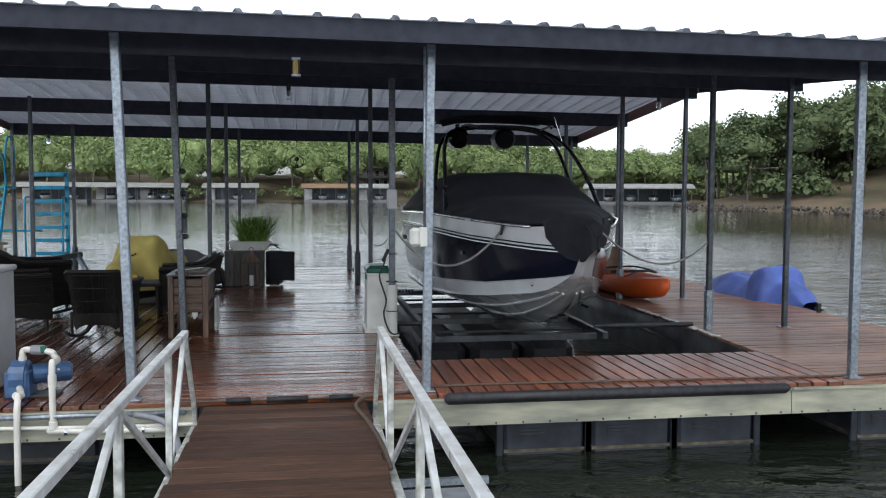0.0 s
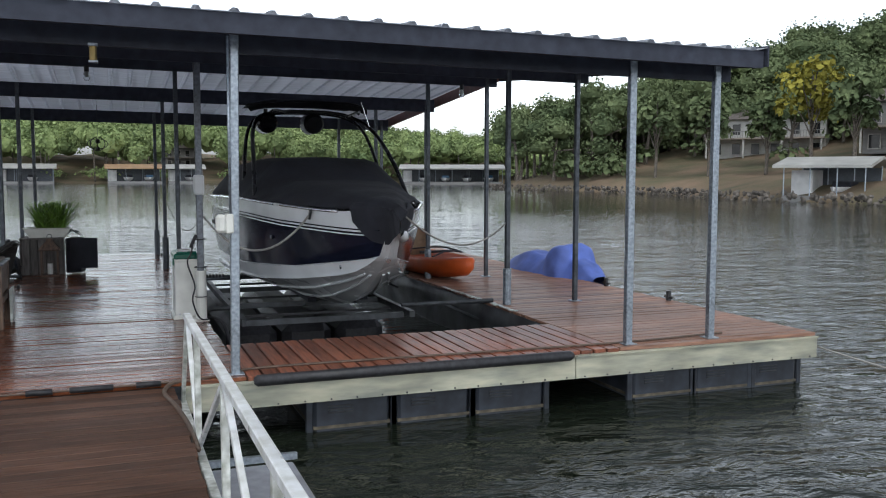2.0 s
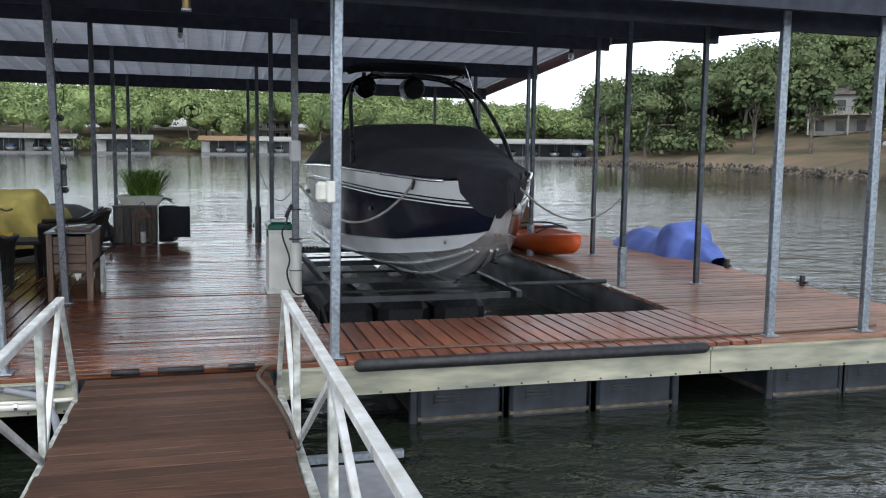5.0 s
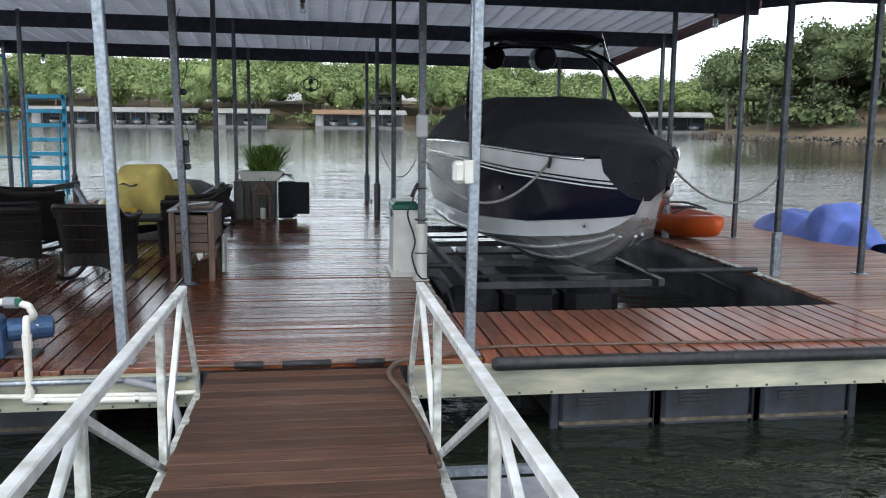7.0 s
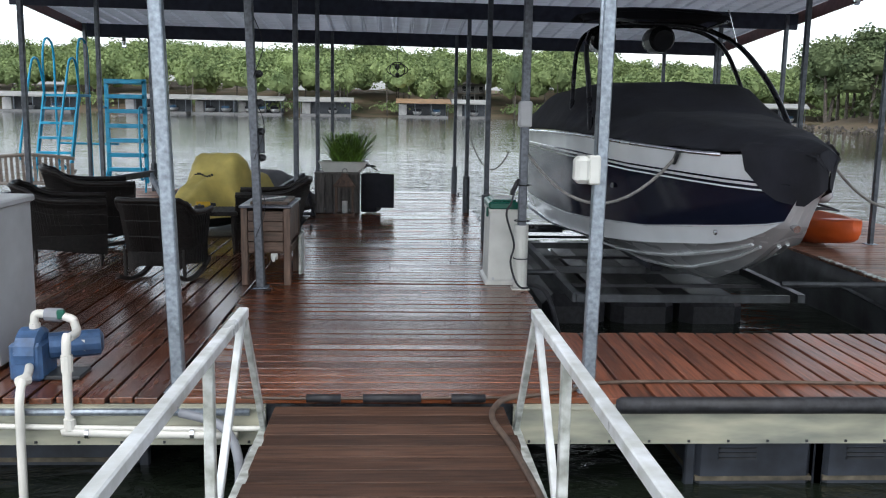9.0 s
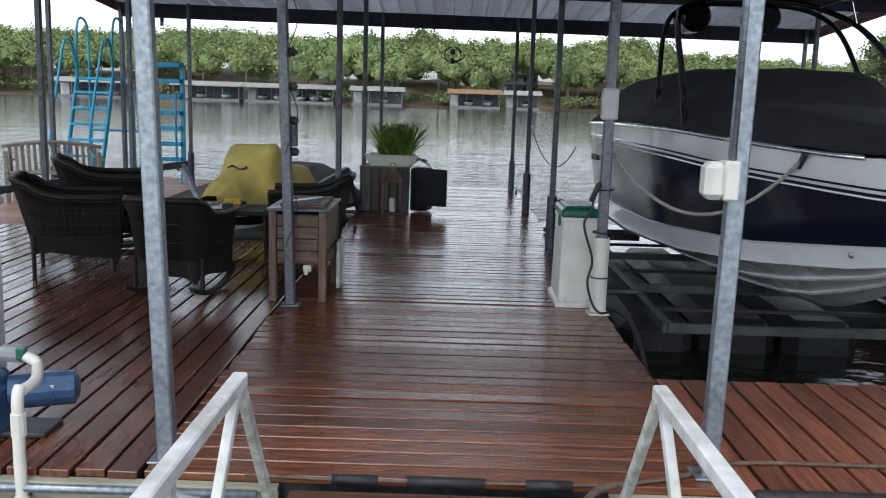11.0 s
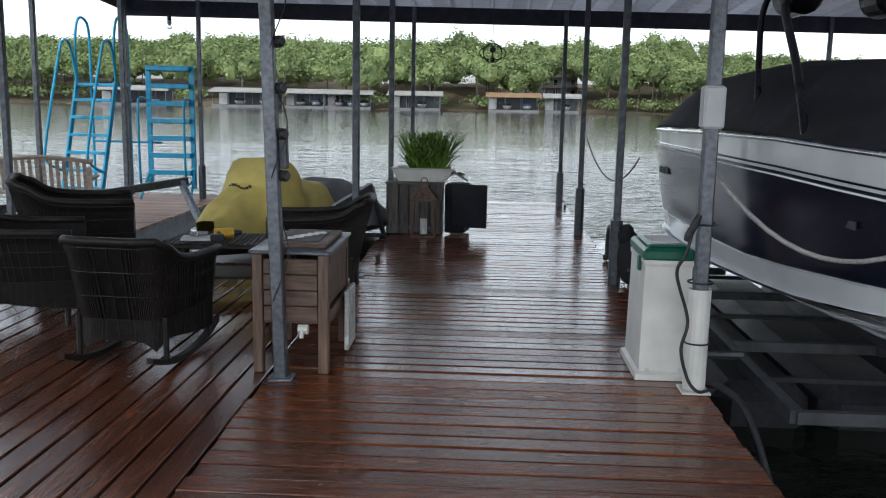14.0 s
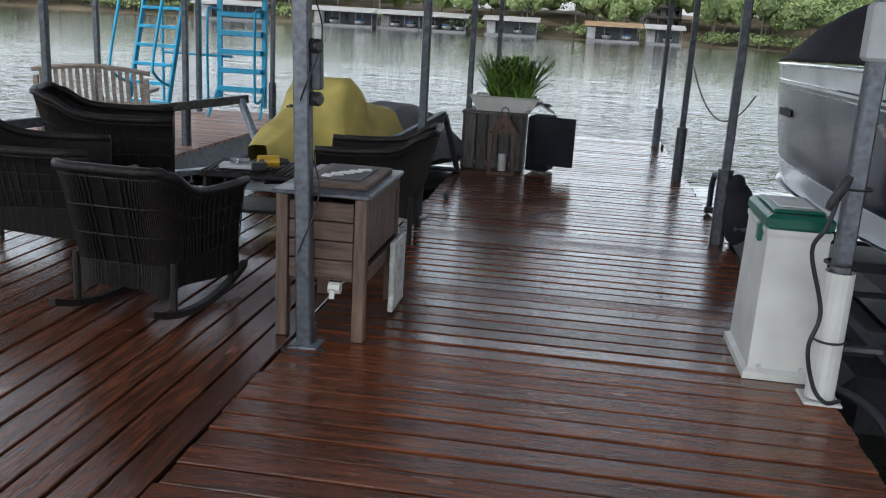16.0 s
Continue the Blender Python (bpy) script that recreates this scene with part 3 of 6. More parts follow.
def boathouse(x, y, yaw, w, d, roof, label, boats=2):
    """A covered dock across the water: roof on posts over a low deck, with boats in it."""
    t = thing("boathouse", label, "boathouse", "covered docks along the shores", m=pose(x, y, WATER, rz=yaw) @ Matrix.Diagonal((1, 1, 1.12 if y > 100 else 1.0, 1)))
    bm = BM()
    box(bm, (0, d / 2, 0.25), (w, d, 0.5))
    part("deck", bm, M["house_grey"], t)
    bm = BM()
    loft(bm, [[(-w / 2 - 0.6, -0.8, 3.2), (-w / 2 - 0.6, d * 0.55, 3.95), (-w / 2 - 0.6, d + 0.6, 3.2), (-w / 2 - 0.6, d + 0.6, 2.95), (-w / 2 - 0.6, d * 0.55, 3.7), (-w / 2 - 0.6, -0.8, 2.95)],
              [(w / 2 + 0.6, -0.8, 3.2), (w / 2 + 0.6, d * 0.55, 3.95), (w / 2 + 0.6, d + 0.6, 3.2), (w / 2 + 0.6, d + 0.6, 2.95), (w / 2 + 0.6, d * 0.55, 3.7), (w / 2 + 0.6, -0.8, 2.95)]], close=True, cap=True)
    part("roof", bm, M[roof], t)
    k = max(3, int(w / 3.2))
    for i in range(k + 1):
        for yy, top in ((0.1, 3.0), (d - 0.2, 3.1)):
            bm = BM()
            tube(bm, [(-w / 2 + 0.1 + i * (w - 0.2) / k, yy, 0.4), (-w / 2 + 0.1 + i * (w - 0.2) / k, yy, top)], 0.06, 5)
            part("post", bm, M["galv"], t)
    # dark sheet added across the rear to stand in for the shaded bays
    bm = BM()
    box(bm, (0, d - 0.1, 1.7), (w - 0.3, 0.12, 2.5))
    part("bay_shade_sheet", bm, M["post_dark"], t)
    bm = BM()
    box(bm, (-w / 2 + 1.0, d - 1.6, 1.6), (1.9, 2.6, 2.3))
    part("storage_room", bm, M["boat_white"], t)
    for i in range(boats):
        bm = BM()
        cx = -w / 2 + w * (i + 1.0) / (boats + 0.6)
        loft(bm, [[(cx - 1.1 * s, yy, 1.3), (cx - 0.8 * s, yy, 0.75 + 0.3 * (1 - s)), (cx, yy, 0.45 + 0.5 * (1 - s)), (cx + 0.8 * s, yy, 0.75 + 0.3 * (1 - s)), (cx + 1.1 * s, yy, 1.3)] for yy, s in ((0.2, 0.08), (1.2, 0.6), (2.6, 0.95), (5.5, 1.0))], close=True, cap=True)
        part("moored_boat", bm, M["boat_white"], t)
        bm = BM()
        box(bm, (cx, 3.2, 1.55), (1.6, 2.2, 0.5), bevel=0.1)
        part("boat_cover", bm, M["blue_print" if i % 2 else "canvas"], t)


for x, y, yaw, w, d, roof, lb, nb in ((-78, 190, 10, 15, 9, "roof_white", "white-roofed covered dock on the far shore", 2), (-54.5, 196, 6, 14.5, 11, "roof_white", "tall white-roofed covered dock with open bays", 2),
                                      (-42, 199, 4, 9.5, 9, "roof_white", "white-roofed covered dock with several boats", 2), (-32, 200, 3, 10.5, 9, "roof_white", "low white-roofed covered dock with boats", 3),
                                      (-16.8, 201, 2, 11.5, 8, "roof_white", "small pale covered dock on the far shore", 1), (5.6, 201, 0, 11.5, 10, "roof_tan", "tan-roofed covered dock on the far shore", 2),
                                      (16.6, 202, -2, 7.6, 7, "roof_white", "grey-white covered dock beside the tan one", 1), (70, 172, -20, 22, 12, "roof_white", "large dark covered dock with many posts", 4),
                                      (57.5, 52, -62, 7, 5, "roof_white", "white covered swim dock by the brown bank", 1)):
    boathouse(x, y, yaw, w, d, roof, lb, nb)

# ---- the dock ----
ROWS_Y = (0.15, 3.2, 6.4, 9.5, 12.7)


RX0, RX1 = -6.2, 6.42
ROOF_LEAN = 0.0095


def roof_z(y, x=6.42):
    """Underside of the roof sheet, which rises a little towards -x."""
    lean = ROOF_LEAN * (RX1 - x)
    return lean + (3.06 + (3.55 - 3.06) * (y + 0.4) / 6.75 if y < 6.35 else 3.55 - (3.55 - 3.06) * (y - 6.35) / 6.75)


ROOF_POSE = Matrix.Translation((RX1, 0, 3.06)) @ Matrix.Rotation(math.atan(ROOF_LEAN), 4, "Y") @ Matrix.Translation((-RX1, 0, -3.06))
bm = BM()
pitch, prof = 0.305, []
x = RX0
while x < RX1 - 0.01:
    for dx, dz in ((0.0, 0.0), (0.2, 0.0), (0.222, 0.03), (0.262, 0.03), (0.284, 0.0)):
        if x + dx <= RX1:
            prof.append((x + dx, dz))
    x += pitch
prof.append((RX1, 0.032))
rows = [[(px, yy, roof_z(yy) + dz) for px, dz in prof] for yy in (-0.4, 6.35, 13.1)]
loft(bm, rows)
bmesh.ops.solidify(bm, geom=bm.faces[:], thickness=0.004)
tagged(finish("ceiling", bm, M["sheet"], loc=ROOF_POSE), "ribbed pale metal roof sheet seen from below", "roof", kind="structure")
roof_frame = thing("trim", "slate-painted steel roof beams, darkened as if backlit", "roof beam", kind="structure", m=ROOF_POSE)
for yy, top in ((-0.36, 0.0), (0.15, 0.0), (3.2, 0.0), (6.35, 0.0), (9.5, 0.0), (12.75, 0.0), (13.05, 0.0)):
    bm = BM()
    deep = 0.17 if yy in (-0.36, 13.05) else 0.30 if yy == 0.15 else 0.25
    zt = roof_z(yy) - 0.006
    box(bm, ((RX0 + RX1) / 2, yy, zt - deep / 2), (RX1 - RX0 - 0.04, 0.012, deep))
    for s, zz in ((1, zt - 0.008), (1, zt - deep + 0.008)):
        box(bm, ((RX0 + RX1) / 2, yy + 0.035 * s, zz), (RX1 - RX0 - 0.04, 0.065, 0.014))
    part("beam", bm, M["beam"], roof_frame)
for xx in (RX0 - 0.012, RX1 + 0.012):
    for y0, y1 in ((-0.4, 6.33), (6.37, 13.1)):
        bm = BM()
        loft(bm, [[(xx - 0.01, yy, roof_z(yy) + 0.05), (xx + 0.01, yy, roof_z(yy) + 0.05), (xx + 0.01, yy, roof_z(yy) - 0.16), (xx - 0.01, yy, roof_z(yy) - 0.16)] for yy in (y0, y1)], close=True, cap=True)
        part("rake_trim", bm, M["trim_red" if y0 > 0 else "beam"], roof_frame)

POSTS = [(-1.4, 0.15, 1, 0), (1.08, 0.15, 1, 0), (5.17, 0.15, 1, 0), (6.22, 0.15, 1, 0), (-6.0, 0.15, 1, 0),
         (-1.38, 3.22, 1, 0), (1.08, 3.24, 1, 0.55), (5.17, 3.2, 0, 0.5), (6.22, 3.18, 0, 0), (-6.0, 3.2, 0, 0),
         (-1.4, 6.4, 0, 0), (1.05, 6.4, 0, 0.6), (5.17, 6.45, 0, 0.5), (6.22, 6.36, 0, 0), (-4.8, 6.5, 0, 0.5),
         (-1.4, 9.45, 0, 0.6), (1.03, 9.53, 0, 0.6), (5.17, 9.6, 0, 0.5), (6.22, 9.5, 0, 0), (-4.75, 9.2, 0, 0.5), (-6.0, 9.45, 0, 0.5),
         (-1.4, 12.7, 0, 0.5), (1.03, 12.7, 0, 0.55), (5.17, 12.7, 0, 0.5), (6.22, 12.7, 0, 0), (-4.85, 12.5, 0, 0.55), (-6.1, 12.6, 0, 0)]
LEAN = {(-1.4, 0.15): -1.7, (1.08, 0.15): 0.7, (-1.38, 3.22): -1.6}
for px, py, bright, sleeve in POSTS:
    lb = "square galvanised steel roof post" if bright else "dark steel roof post in a round sleeve" if sleeve else "slim dark steel roof post"
    t = thing("roof_post", lb, "post", "roof posts of the dock", m=pose(px, py, 0, ry=LEAN.get((px, py), 0)))
    bm = BM()
    w = 0.076 if bright else 0.064
    box(bm, (0, 0, (roof_z(py, px) - 0.03) / 2), (w, w, roof_z(py, px) - 0.03), bevel=0.008)
    # inner rows take darker steel, so the roof's shade sits in their colour
    part("shaft", bm, M["galv" if py < 1 else "galv_dark" if bright else "post_dark"], t)
    if sleeve and not bright:
        bm = BM()
        tube(bm, [(0, 0, -0.45), (0, 0, sleeve)], 0.058, 12)
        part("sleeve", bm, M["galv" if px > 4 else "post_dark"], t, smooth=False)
    if not sleeve:
        bm = BM()
        box(bm, (0, 0, 0.006), (0.15, 0.15, 0.012), bevel=0.004)
        part("base_plate", bm, M["galv"], t)


# ---- deck ----
def deck(name, label, x0, x1, y0, y1, along, mat, pw=0.132, gap=0.018, z=0.0, parent=None, warp=0.02):
    """A floor of separate boards; along is the axis the boards run in."""
    t = parent or thing(name, label, "deck", kind="structure")
    L = (x1 - x0) if along == "x" else (y1 - y0)
    meshes = []
    for k in range(3):
        b = BM()
        s = (L, pw, 0.038) if along == "x" else (pw, L, 0.038)
        box(b, (0, 0, -0.019), s, bevel=0.004)
        me = bpy.data.meshes.new("plank")
        bmesh.ops.recalc_face_normals(b, faces=b.faces[:])
        b.to_mesh(me)
        b.free()
        me.materials.append(M[mat])
        meshes.append(me)
    a, b = (y0, y1) if along == "x" else (x0, x1)
    n = int(round((b - a) / (pw + gap)))
    step = (b - a) / n
    for k in range(n):
        c = a + (k + 0.5) * step
        o = new("plank", meshes[k % 3])
        o.parent = t
        jig = random.uniform(-0.012, 0.012)
        dz = random.uniform(-0.0025, 0.0015)
        if along == "x":
            o.location = ((x0 + x1) / 2 + jig, c, z + dz)
        else:
            o.location = (c, (y0 + y1) / 2 + jig, z + dz)
        tilt = random.gauss(0, warp)
        o.rotation_euler = (tilt if along == "x" else 0, tilt if along == "y" else 0, random.uniform(-0.0006, 0.0006))
    return t


WALK0, WALK1, END = -1.47, 1.15, 13.15
SLIP_Y = 1.58
SLIP_X = 4.98


def frame_under(x0, x1, y0, y1):
    bm = BM()
    box(bm, ((x0 + x1) / 2, (y0 + y1) / 2, -0.17), (x1 - x0 - 0.05, y1 - y0 - 0.05, 0.25))
    return tagged(finish("floor_frame", bm, M["post_dark"]), "dark steel frame under the boards", "frame", kind="structure")


for r in ((WALK0, WALK1, 0.02, END), (-7.2, WALK0, 0.02, 6.9), (-7.2, -4.55, 6.9, END), (WALK1, SLIP_X, 0.02, SLIP_Y), (SLIP_X, 7.55, 0.02, END)):
    frame_under(*r)


def fascia(x0, x1, y):
    t = thing("baseboard", "cream steel fascia panel, stained and riveted", "fascia", kind="structure", m=pose(0, y, 0))
    bm = BM()
    box(bm, ((x0 + x1) / 2, -0.012, -0.165), (x1 - x0, 0.02, 0.23))
    part("panel", bm, M["fascia"], t)
    bm = BM()
    box(bm, ((x0 + x1) / 2, -0.02, -0.047), (x1 - x0, 0.05, 0.018))
    part("top_flange", bm, M["fascia"], t)
    bm = BM()
    k = int((x1 - x0) / 0.24)
    for i in range(k):
        box(bm, (x0 + 0.1 + i * (x1 - x0 - 0.2) / max(1, k - 1), -0.026, -0.262), (0.014, 0.012, 0.014))
    part("rivet", bm, M["dark_plastic"], t)


fascia(-7.2, -0.86, 0.0)
fascia(0.60, 4.45, 0.0)
fascia(4.46, 7.57, 0.0)
t = thing("baseboard", "cream steel side panel of the dock", "fascia", kind="structure", m=pose(0, 0, 0))
bm = BM()
box(bm, (7.575, END / 2, -0.165), (0.02, END, 0.23))
part("panel", bm, M["fascia"], t)


def dock_float(x, y, w, d, z0=-0.95):
    t = thing("dock_float", "black plastic dock float with ribs and a scum line", "float", "floats under the dock", m=pose(x, y, 0))
    bm = BM()
    box(bm, (0, d / 2, (-0.285 + z0) / 2), (w, d, -0.285 - z0), bevel=0.03)
    part("body", bm, M["float"], t)
    bm = BM()
    box(bm, (0, d / 2, WATER + 0.035), (w + 0.006, d + 0.006, 0.03))
    part("scum_line", bm, M["float_line"], t)
    for s in (-1, 1):
        bm = BM()
        box(bm, (s * (w / 2 + 0.04), 0.02, -0.46), (0.065, 0.05, 0.36), bevel=0.01)
        part("rib", bm, M["float"], t)
    bm = BM()
    for zz in (-0.37, -0.40, -0.43):
        box(bm, (-w * 0.15, -0.006, zz), (0.24, 0.014, 0.014))
    part("moulded_mark", bm, M["dark_plastic"], t)


for x in (2.15, 2.97, 3.79, 5.6, 6.4, 7.1):
    dock_float(x, 0.12, 0.74 if x < 7 else 0.62, 1.3)
for x in (0.2, -2.2, -4.2, -6.2):
    dock_float(x, 0.45, 0.9, 1.1)
for y in (2.6, 5.5, 8.5, 11.2):
    dock_float(6.4, y, 1.6, 1.4)
    dock_float(-0.2, y, 1.6, 1.4)
    dock_float(-5.9, y, 1.6, 1.4)

# ---- gangway ----
GX0, GX1, GL = -0.79, 0.54, 13.0
gang = thing("gangway", "sloping wooden gangway between white steel truss rails", "gangway", m=pose(0, -0.06, -0.02, rx=-0.9))
for sgn, rx in ((-1, -0.85), (1, 0.60)):
    H = 0.70
    posts = [-1.52 - 1.57 * k for k in range(8)]
    bm = BM()
    bar(bm, (rx, -0.70, H), (rx, -GL, H), 0.052, 0.052, bevel=0.006)
    part("top_rail", bm, M["white_paint"], gang, "white painted square top rail")
    bm = BM()
    bar(bm, (rx, -0.05, -0.16), (rx, -GL, -0.16), 0.06, 0.09, bevel=0.006)
    part("bottom_chord", bm, M["white_weather"], gang, "chipped white lower chord")
    bm = BM()
    bar(bm, (rx, -0.72, H), (rx, -0.10, -0.12), 0.032, 0.048, bevel=0.004)
    part("end_brace", bm, M["white_weather"], gang)
    nodes = [-0.76] + posts
    for k, yy in enumerate(posts):
        bm = BM()
        bar(bm, (rx, yy, -0.14), (rx, yy, H - 0.026), 0.042, 0.05, up=(0, 1, 0), bevel=0.004)
        part("rail_post", bm, M["white_weather"], gang)
        # one long truss of braces: down to the first post's foot, up to the next post's head, and so on
        high, low = (nodes[k], yy) if k % 2 == 0 else (yy, nodes[k])
        bm = BM()
        bar(bm, (rx, high, H - 0.02), (rx, low, -0.12), 0.026 if k == 1 else 0.034, 0.04, bevel=0.004)
        part("brace", bm, M["white_paint"], gang)
        bm = BM()
        box(bm, (rx - sgn * 0.03, yy, -0.10), (0.012, 0.13, 0.10), bevel=0.003)
        part("gusset_plate", bm, M["white_weather"], gang)
bm = BM()
box(bm, ((GX0 + GX1) / 2, -GL / 2, -0.12), (GX1 - GX0 - 0.06, GL - 0.1, 0.12))
part("stringer", bm, M["post_dark"], gang)

# ---- boat on its lift ----
BX = 2.92
LIFT_X = 3.05
boat = thing("boat", "navy and white bowrider under a black canvas cover on a lift", "boat", m=pose(BX, 0, 0))
KEEL = [(1.08, 1.37), (1.25, 1.12), (1.45, 0.88), (1.8, 0.68), (2.2, 0.47), (2.7, 0.26), (3.2, 0.11), (4.0, 0.02), (9.0, -0.02)]
SHEER = [(1.08, 1.42), (2.0, 1.37), (3.0, 1.42), (4.3, 1.46), (6.0, 1.44), (9.0, 1.38)]
HALF = [(1.08, 0.03), (1.25, 0.14), (1.5, 0.25), (1.8, 0.40), (2.3, 0.64), (3.0, 0.92), (4.0, 1.14), (5.5, 1.24), (8.0, 1.20), (8.6, 1.13), (9.0, 1.00), (9.25, 0.82)]
CHINE_W = [(1.08, 0.01), (1.45, 0.05), (2.0, 0.24), (2.5, 0.46), (3.0, 0.67), (4.0, 0.94), (5.5, 1.08), (8.0, 1.05), (8.6, 0.97), (9.0, 0.84), (9.25, 0.66)]
CHINE_Z = [(1.08, 1.39), (1.25, 1.14), (1.5, 0.84), (2.0, 0.64), (3.0, 0.50), (4.0, 0.40), (6.0, 0.30), (9.0, 0.26)]
STA = [1.08, 1.16, 1.28, 1.45, 1.65, 1.9, 2.2, 2.55, 3.0, 3.5, 4.2, 5.0, 6.0, 7.0, 7.7, 8.2, 8.5, 8.75, 8.95, 9.1, 9.25]


def hull_at(y):
    k, s = lerp_table(KEEL, y), lerp_table(SHEER, y)
    w, cw, cz = lerp_table(HALF, y), lerp_table(CHINE_W, y), lerp_table(CHINE_Z, y)
    cz = max(cz, k + 0.02)
    return k, s, w, cw, cz


def side_pt(y, f, sgn, out=0.0):
    """A point of the topside: f is 0 at the chine and 1 at the sheer."""
    k, s, w, cw, cz = hull_at(y)
    return (sgn * (cw + (w - cw) * (1 - max(0.0, 1 - f) ** 1.7) + out), y, cz + (s - cz) * f)


NAVY_LOW = [(1.08, 0.98), (1.45, 0.88), (2.0, 0.79), (3.0, 0.66), (5.0, 0.54), (9.0, 0.48)]
NAVY_TOP = [(1.08, 1.16), (1.75, 1.15), (3.0, 1.20), (4.3, 1.25), (6.0, 1.25), (9.0, 1.22)]


def frac(y, z):
    k, sh, w, cw, cz = hull_at(y)
    return max(0.0, min(1.0, (z - cz) / (sh - cz)))


BANDS = (("lower_side", "gel_white", "white lower topside", lambda y: (0.0, frac(y, lerp_table(NAVY_LOW, y)))),
         ("hull_side", "navy", "glossy navy hull side", lambda y: (frac(y, lerp_table(NAVY_LOW, y)), frac(y, lerp_table(NAVY_TOP, y)))),
         ("sheer_band", "gel_white", "white band below the gunwale", lambda y: (frac(y, lerp_table(NAVY_TOP, y)), 1.0)))
for nm, mt, lb, rule in BANDS:
    for sgn in (-1, 1):
        bm = BM()
        loft(bm, [[side_pt(y, rule(y)[0] + (rule(y)[1] - rule(y)[0]) * k / 5, sgn) for k in range(6)] for y in STA])
        part(nm, bm, M[mt], boat, lb, smooth=True)
for sgn in (-1, 1):
    bm = BM()
    loft(bm, [[(sgn * hull_at(y)[3] * t + sgn * (0.05 if t == 1 else 0), y, hull_at(y)[0] + (hull_at(y)[4] - hull_at(y)[0]) * t ** 1.15) for t in (0, 0.25, 0.5, 0.75, 1.0)] for y in STA])
    part("hull_bottom", bm, M["gel_grey"], boat, "pale grey vee bottom", smooth=True)
    for t in (0.38, 0.7):
        bm = BM()
        tube(bm, [(sgn * hull_at(y)[3] * t, y, hull_at(y)[0] + (hull_at(y)[4] - hull_at(y)[0]) * t ** 1.15 - 0.006) for y in STA[5:]], 0.018, 5)
        part("strake", bm, M["gel_grey"], boat)
    bm = BM()
    tube(bm, [side_pt(y, 1.0, sgn, 0.012) for y in STA[5:]], 0.018, 6)
    part("rub_rail", bm, M["chrome"], boat, "bright rub rail", smooth=True)
    for zt, dz, mt in ((NAVY_TOP, -0.03, "gel_white"), (NAVY_LOW, 0.0, "gel_grey"), (NAVY_TOP, 0.03, "navy")):
        bm = BM()
        tube(bm, [side_pt(y, frac(y, lerp_table(zt, y) + dz), sgn, 0.004) for y in STA[1:]], 0.008, 5)
        part("pinstripe", bm, M[mt], boat)
bm = BM()
y = STA[-1]
k, s, w, cw, cz = hull_at(y)
loft(bm, [[(-w, y, s), (-cw, y, cz), (0, y, k), (cw, y, cz), (w, y, s)], [(-w, y + 0.03, s), (-cw, y + 0.03, cz), (0, y + 0.03, k), (cw, y + 0.03, cz), (w, y + 0.03, s)]], close=True, cap=True)
part("transom", bm, M["gel_white"], boat)
bm = BM()
loft(bm, [[(-hull_at(y)[2], y, hull_at(y)[1] - 0.01), (0, y, hull_at(y)[1] + 0.03), (hull_at(y)[2], y, hull_at(y)[1] - 0.01)] for y in STA])
bmesh.ops.solidify(bm, geom=bm.faces[:], thickness=0.02)
part("foredeck", bm, M["gel_white"], boat)
# cover: ridge height and the half-width of its flat top along the boat
TOP = [(1.02, 1.44), (1.3, 1.50), (2.0, 1.57), (3.0, 1.65), (3.75, 1.70), (4.35, 2.00), (5.2, 2.02), (6.5, 1.98), (7.8, 1.84), (8.9, 1.52)]
FLAT = [(1.02, 0.03), (1.5, 0.16), (2.0, 0.30), (3.0, 0.55), (3.75, 0.70), (4.35, 0.66), (5.2, 0.80), (6.5, 0.90), (8.9, 0.92)]
HEM = [(1.02, 1.12), (1.25, 1.04), (1.45, 1.06), (1.6, 1.16), (1.76, 1.40), (2.5, 1.41), (4.2, 1.47), (6.0, 1.46), (9.0, 1.40)]
bm = BM()
rows = []
ys = [1.04, 1.12, 1.22, 1.34, 1.46, 1.56, 1.66, 1.76, 1.9, 2.1, 2.4, 2.75, 3.1, 3.5, 3.75, 4.05, 4.35, 4.6, 5.2, 5.9, 6.6, 7.3, 8.0, 8.6, 8.95]
for y in ys:
    yy = max(1.09, min(8.74, y))
    w = lerp_table(HALF, yy) + (0.03 if y < 1.7 else -0.03)
    t, fl = lerp_table(TOP, y), lerp_table(FLAT, y)
    row = []
    for sgn in (-1, 1):
        hem = lerp_table(HEM, y) + 0.015 * math.sin(y * 9 + sgn)
        if sgn > 0 and y < 2.2:
            hem += 0.06
        fs = max(0.0, min(1.0, (hem - lerp_table(CHINE_Z, yy)) / (lerp_table(SHEER, yy) - lerp_table(CHINE_Z, yy))))
        hx = abs(side_pt(yy, fs, 1)[0]) + (0.035 if hem < lerp_table(SHEER, yy) else -0.03)
        side = [(sgn * hx, y, hem), (sgn * (w + 0.01), y, max(hem, lerp_table(SHEER, yy)) + 0.02), (sgn * (w * 0.55 + fl * 0.45 + 0.02), y, lerp_table(SHEER, yy) * 0.5 + t * 0.5 + 0.02 * math.sin(y * 5)), (sgn * (fl + 0.05), y, t - 0.05), (sgn * fl * 0.85, y, t)]
        row += side if sgn < 0 else [(0, y, t + 0.02)] + side[::-1]
    rows.append(row)
rows.insert(0, [(p[0] * 0.1, 1.0, 1.22 + (p[2] - 1.22) * 0.4) for p in rows[0]])
loft(bm, rows)
bmesh.ops.subdivide_edges(bm, edges=bm.edges[:], cuts=2, use_grid_fill=True)
for v in bm.verts:
    v.co += 0.009 * noise.noise_vector(v.co * 3.1) + 0.004 * noise.noise_vector(v.co * 9)
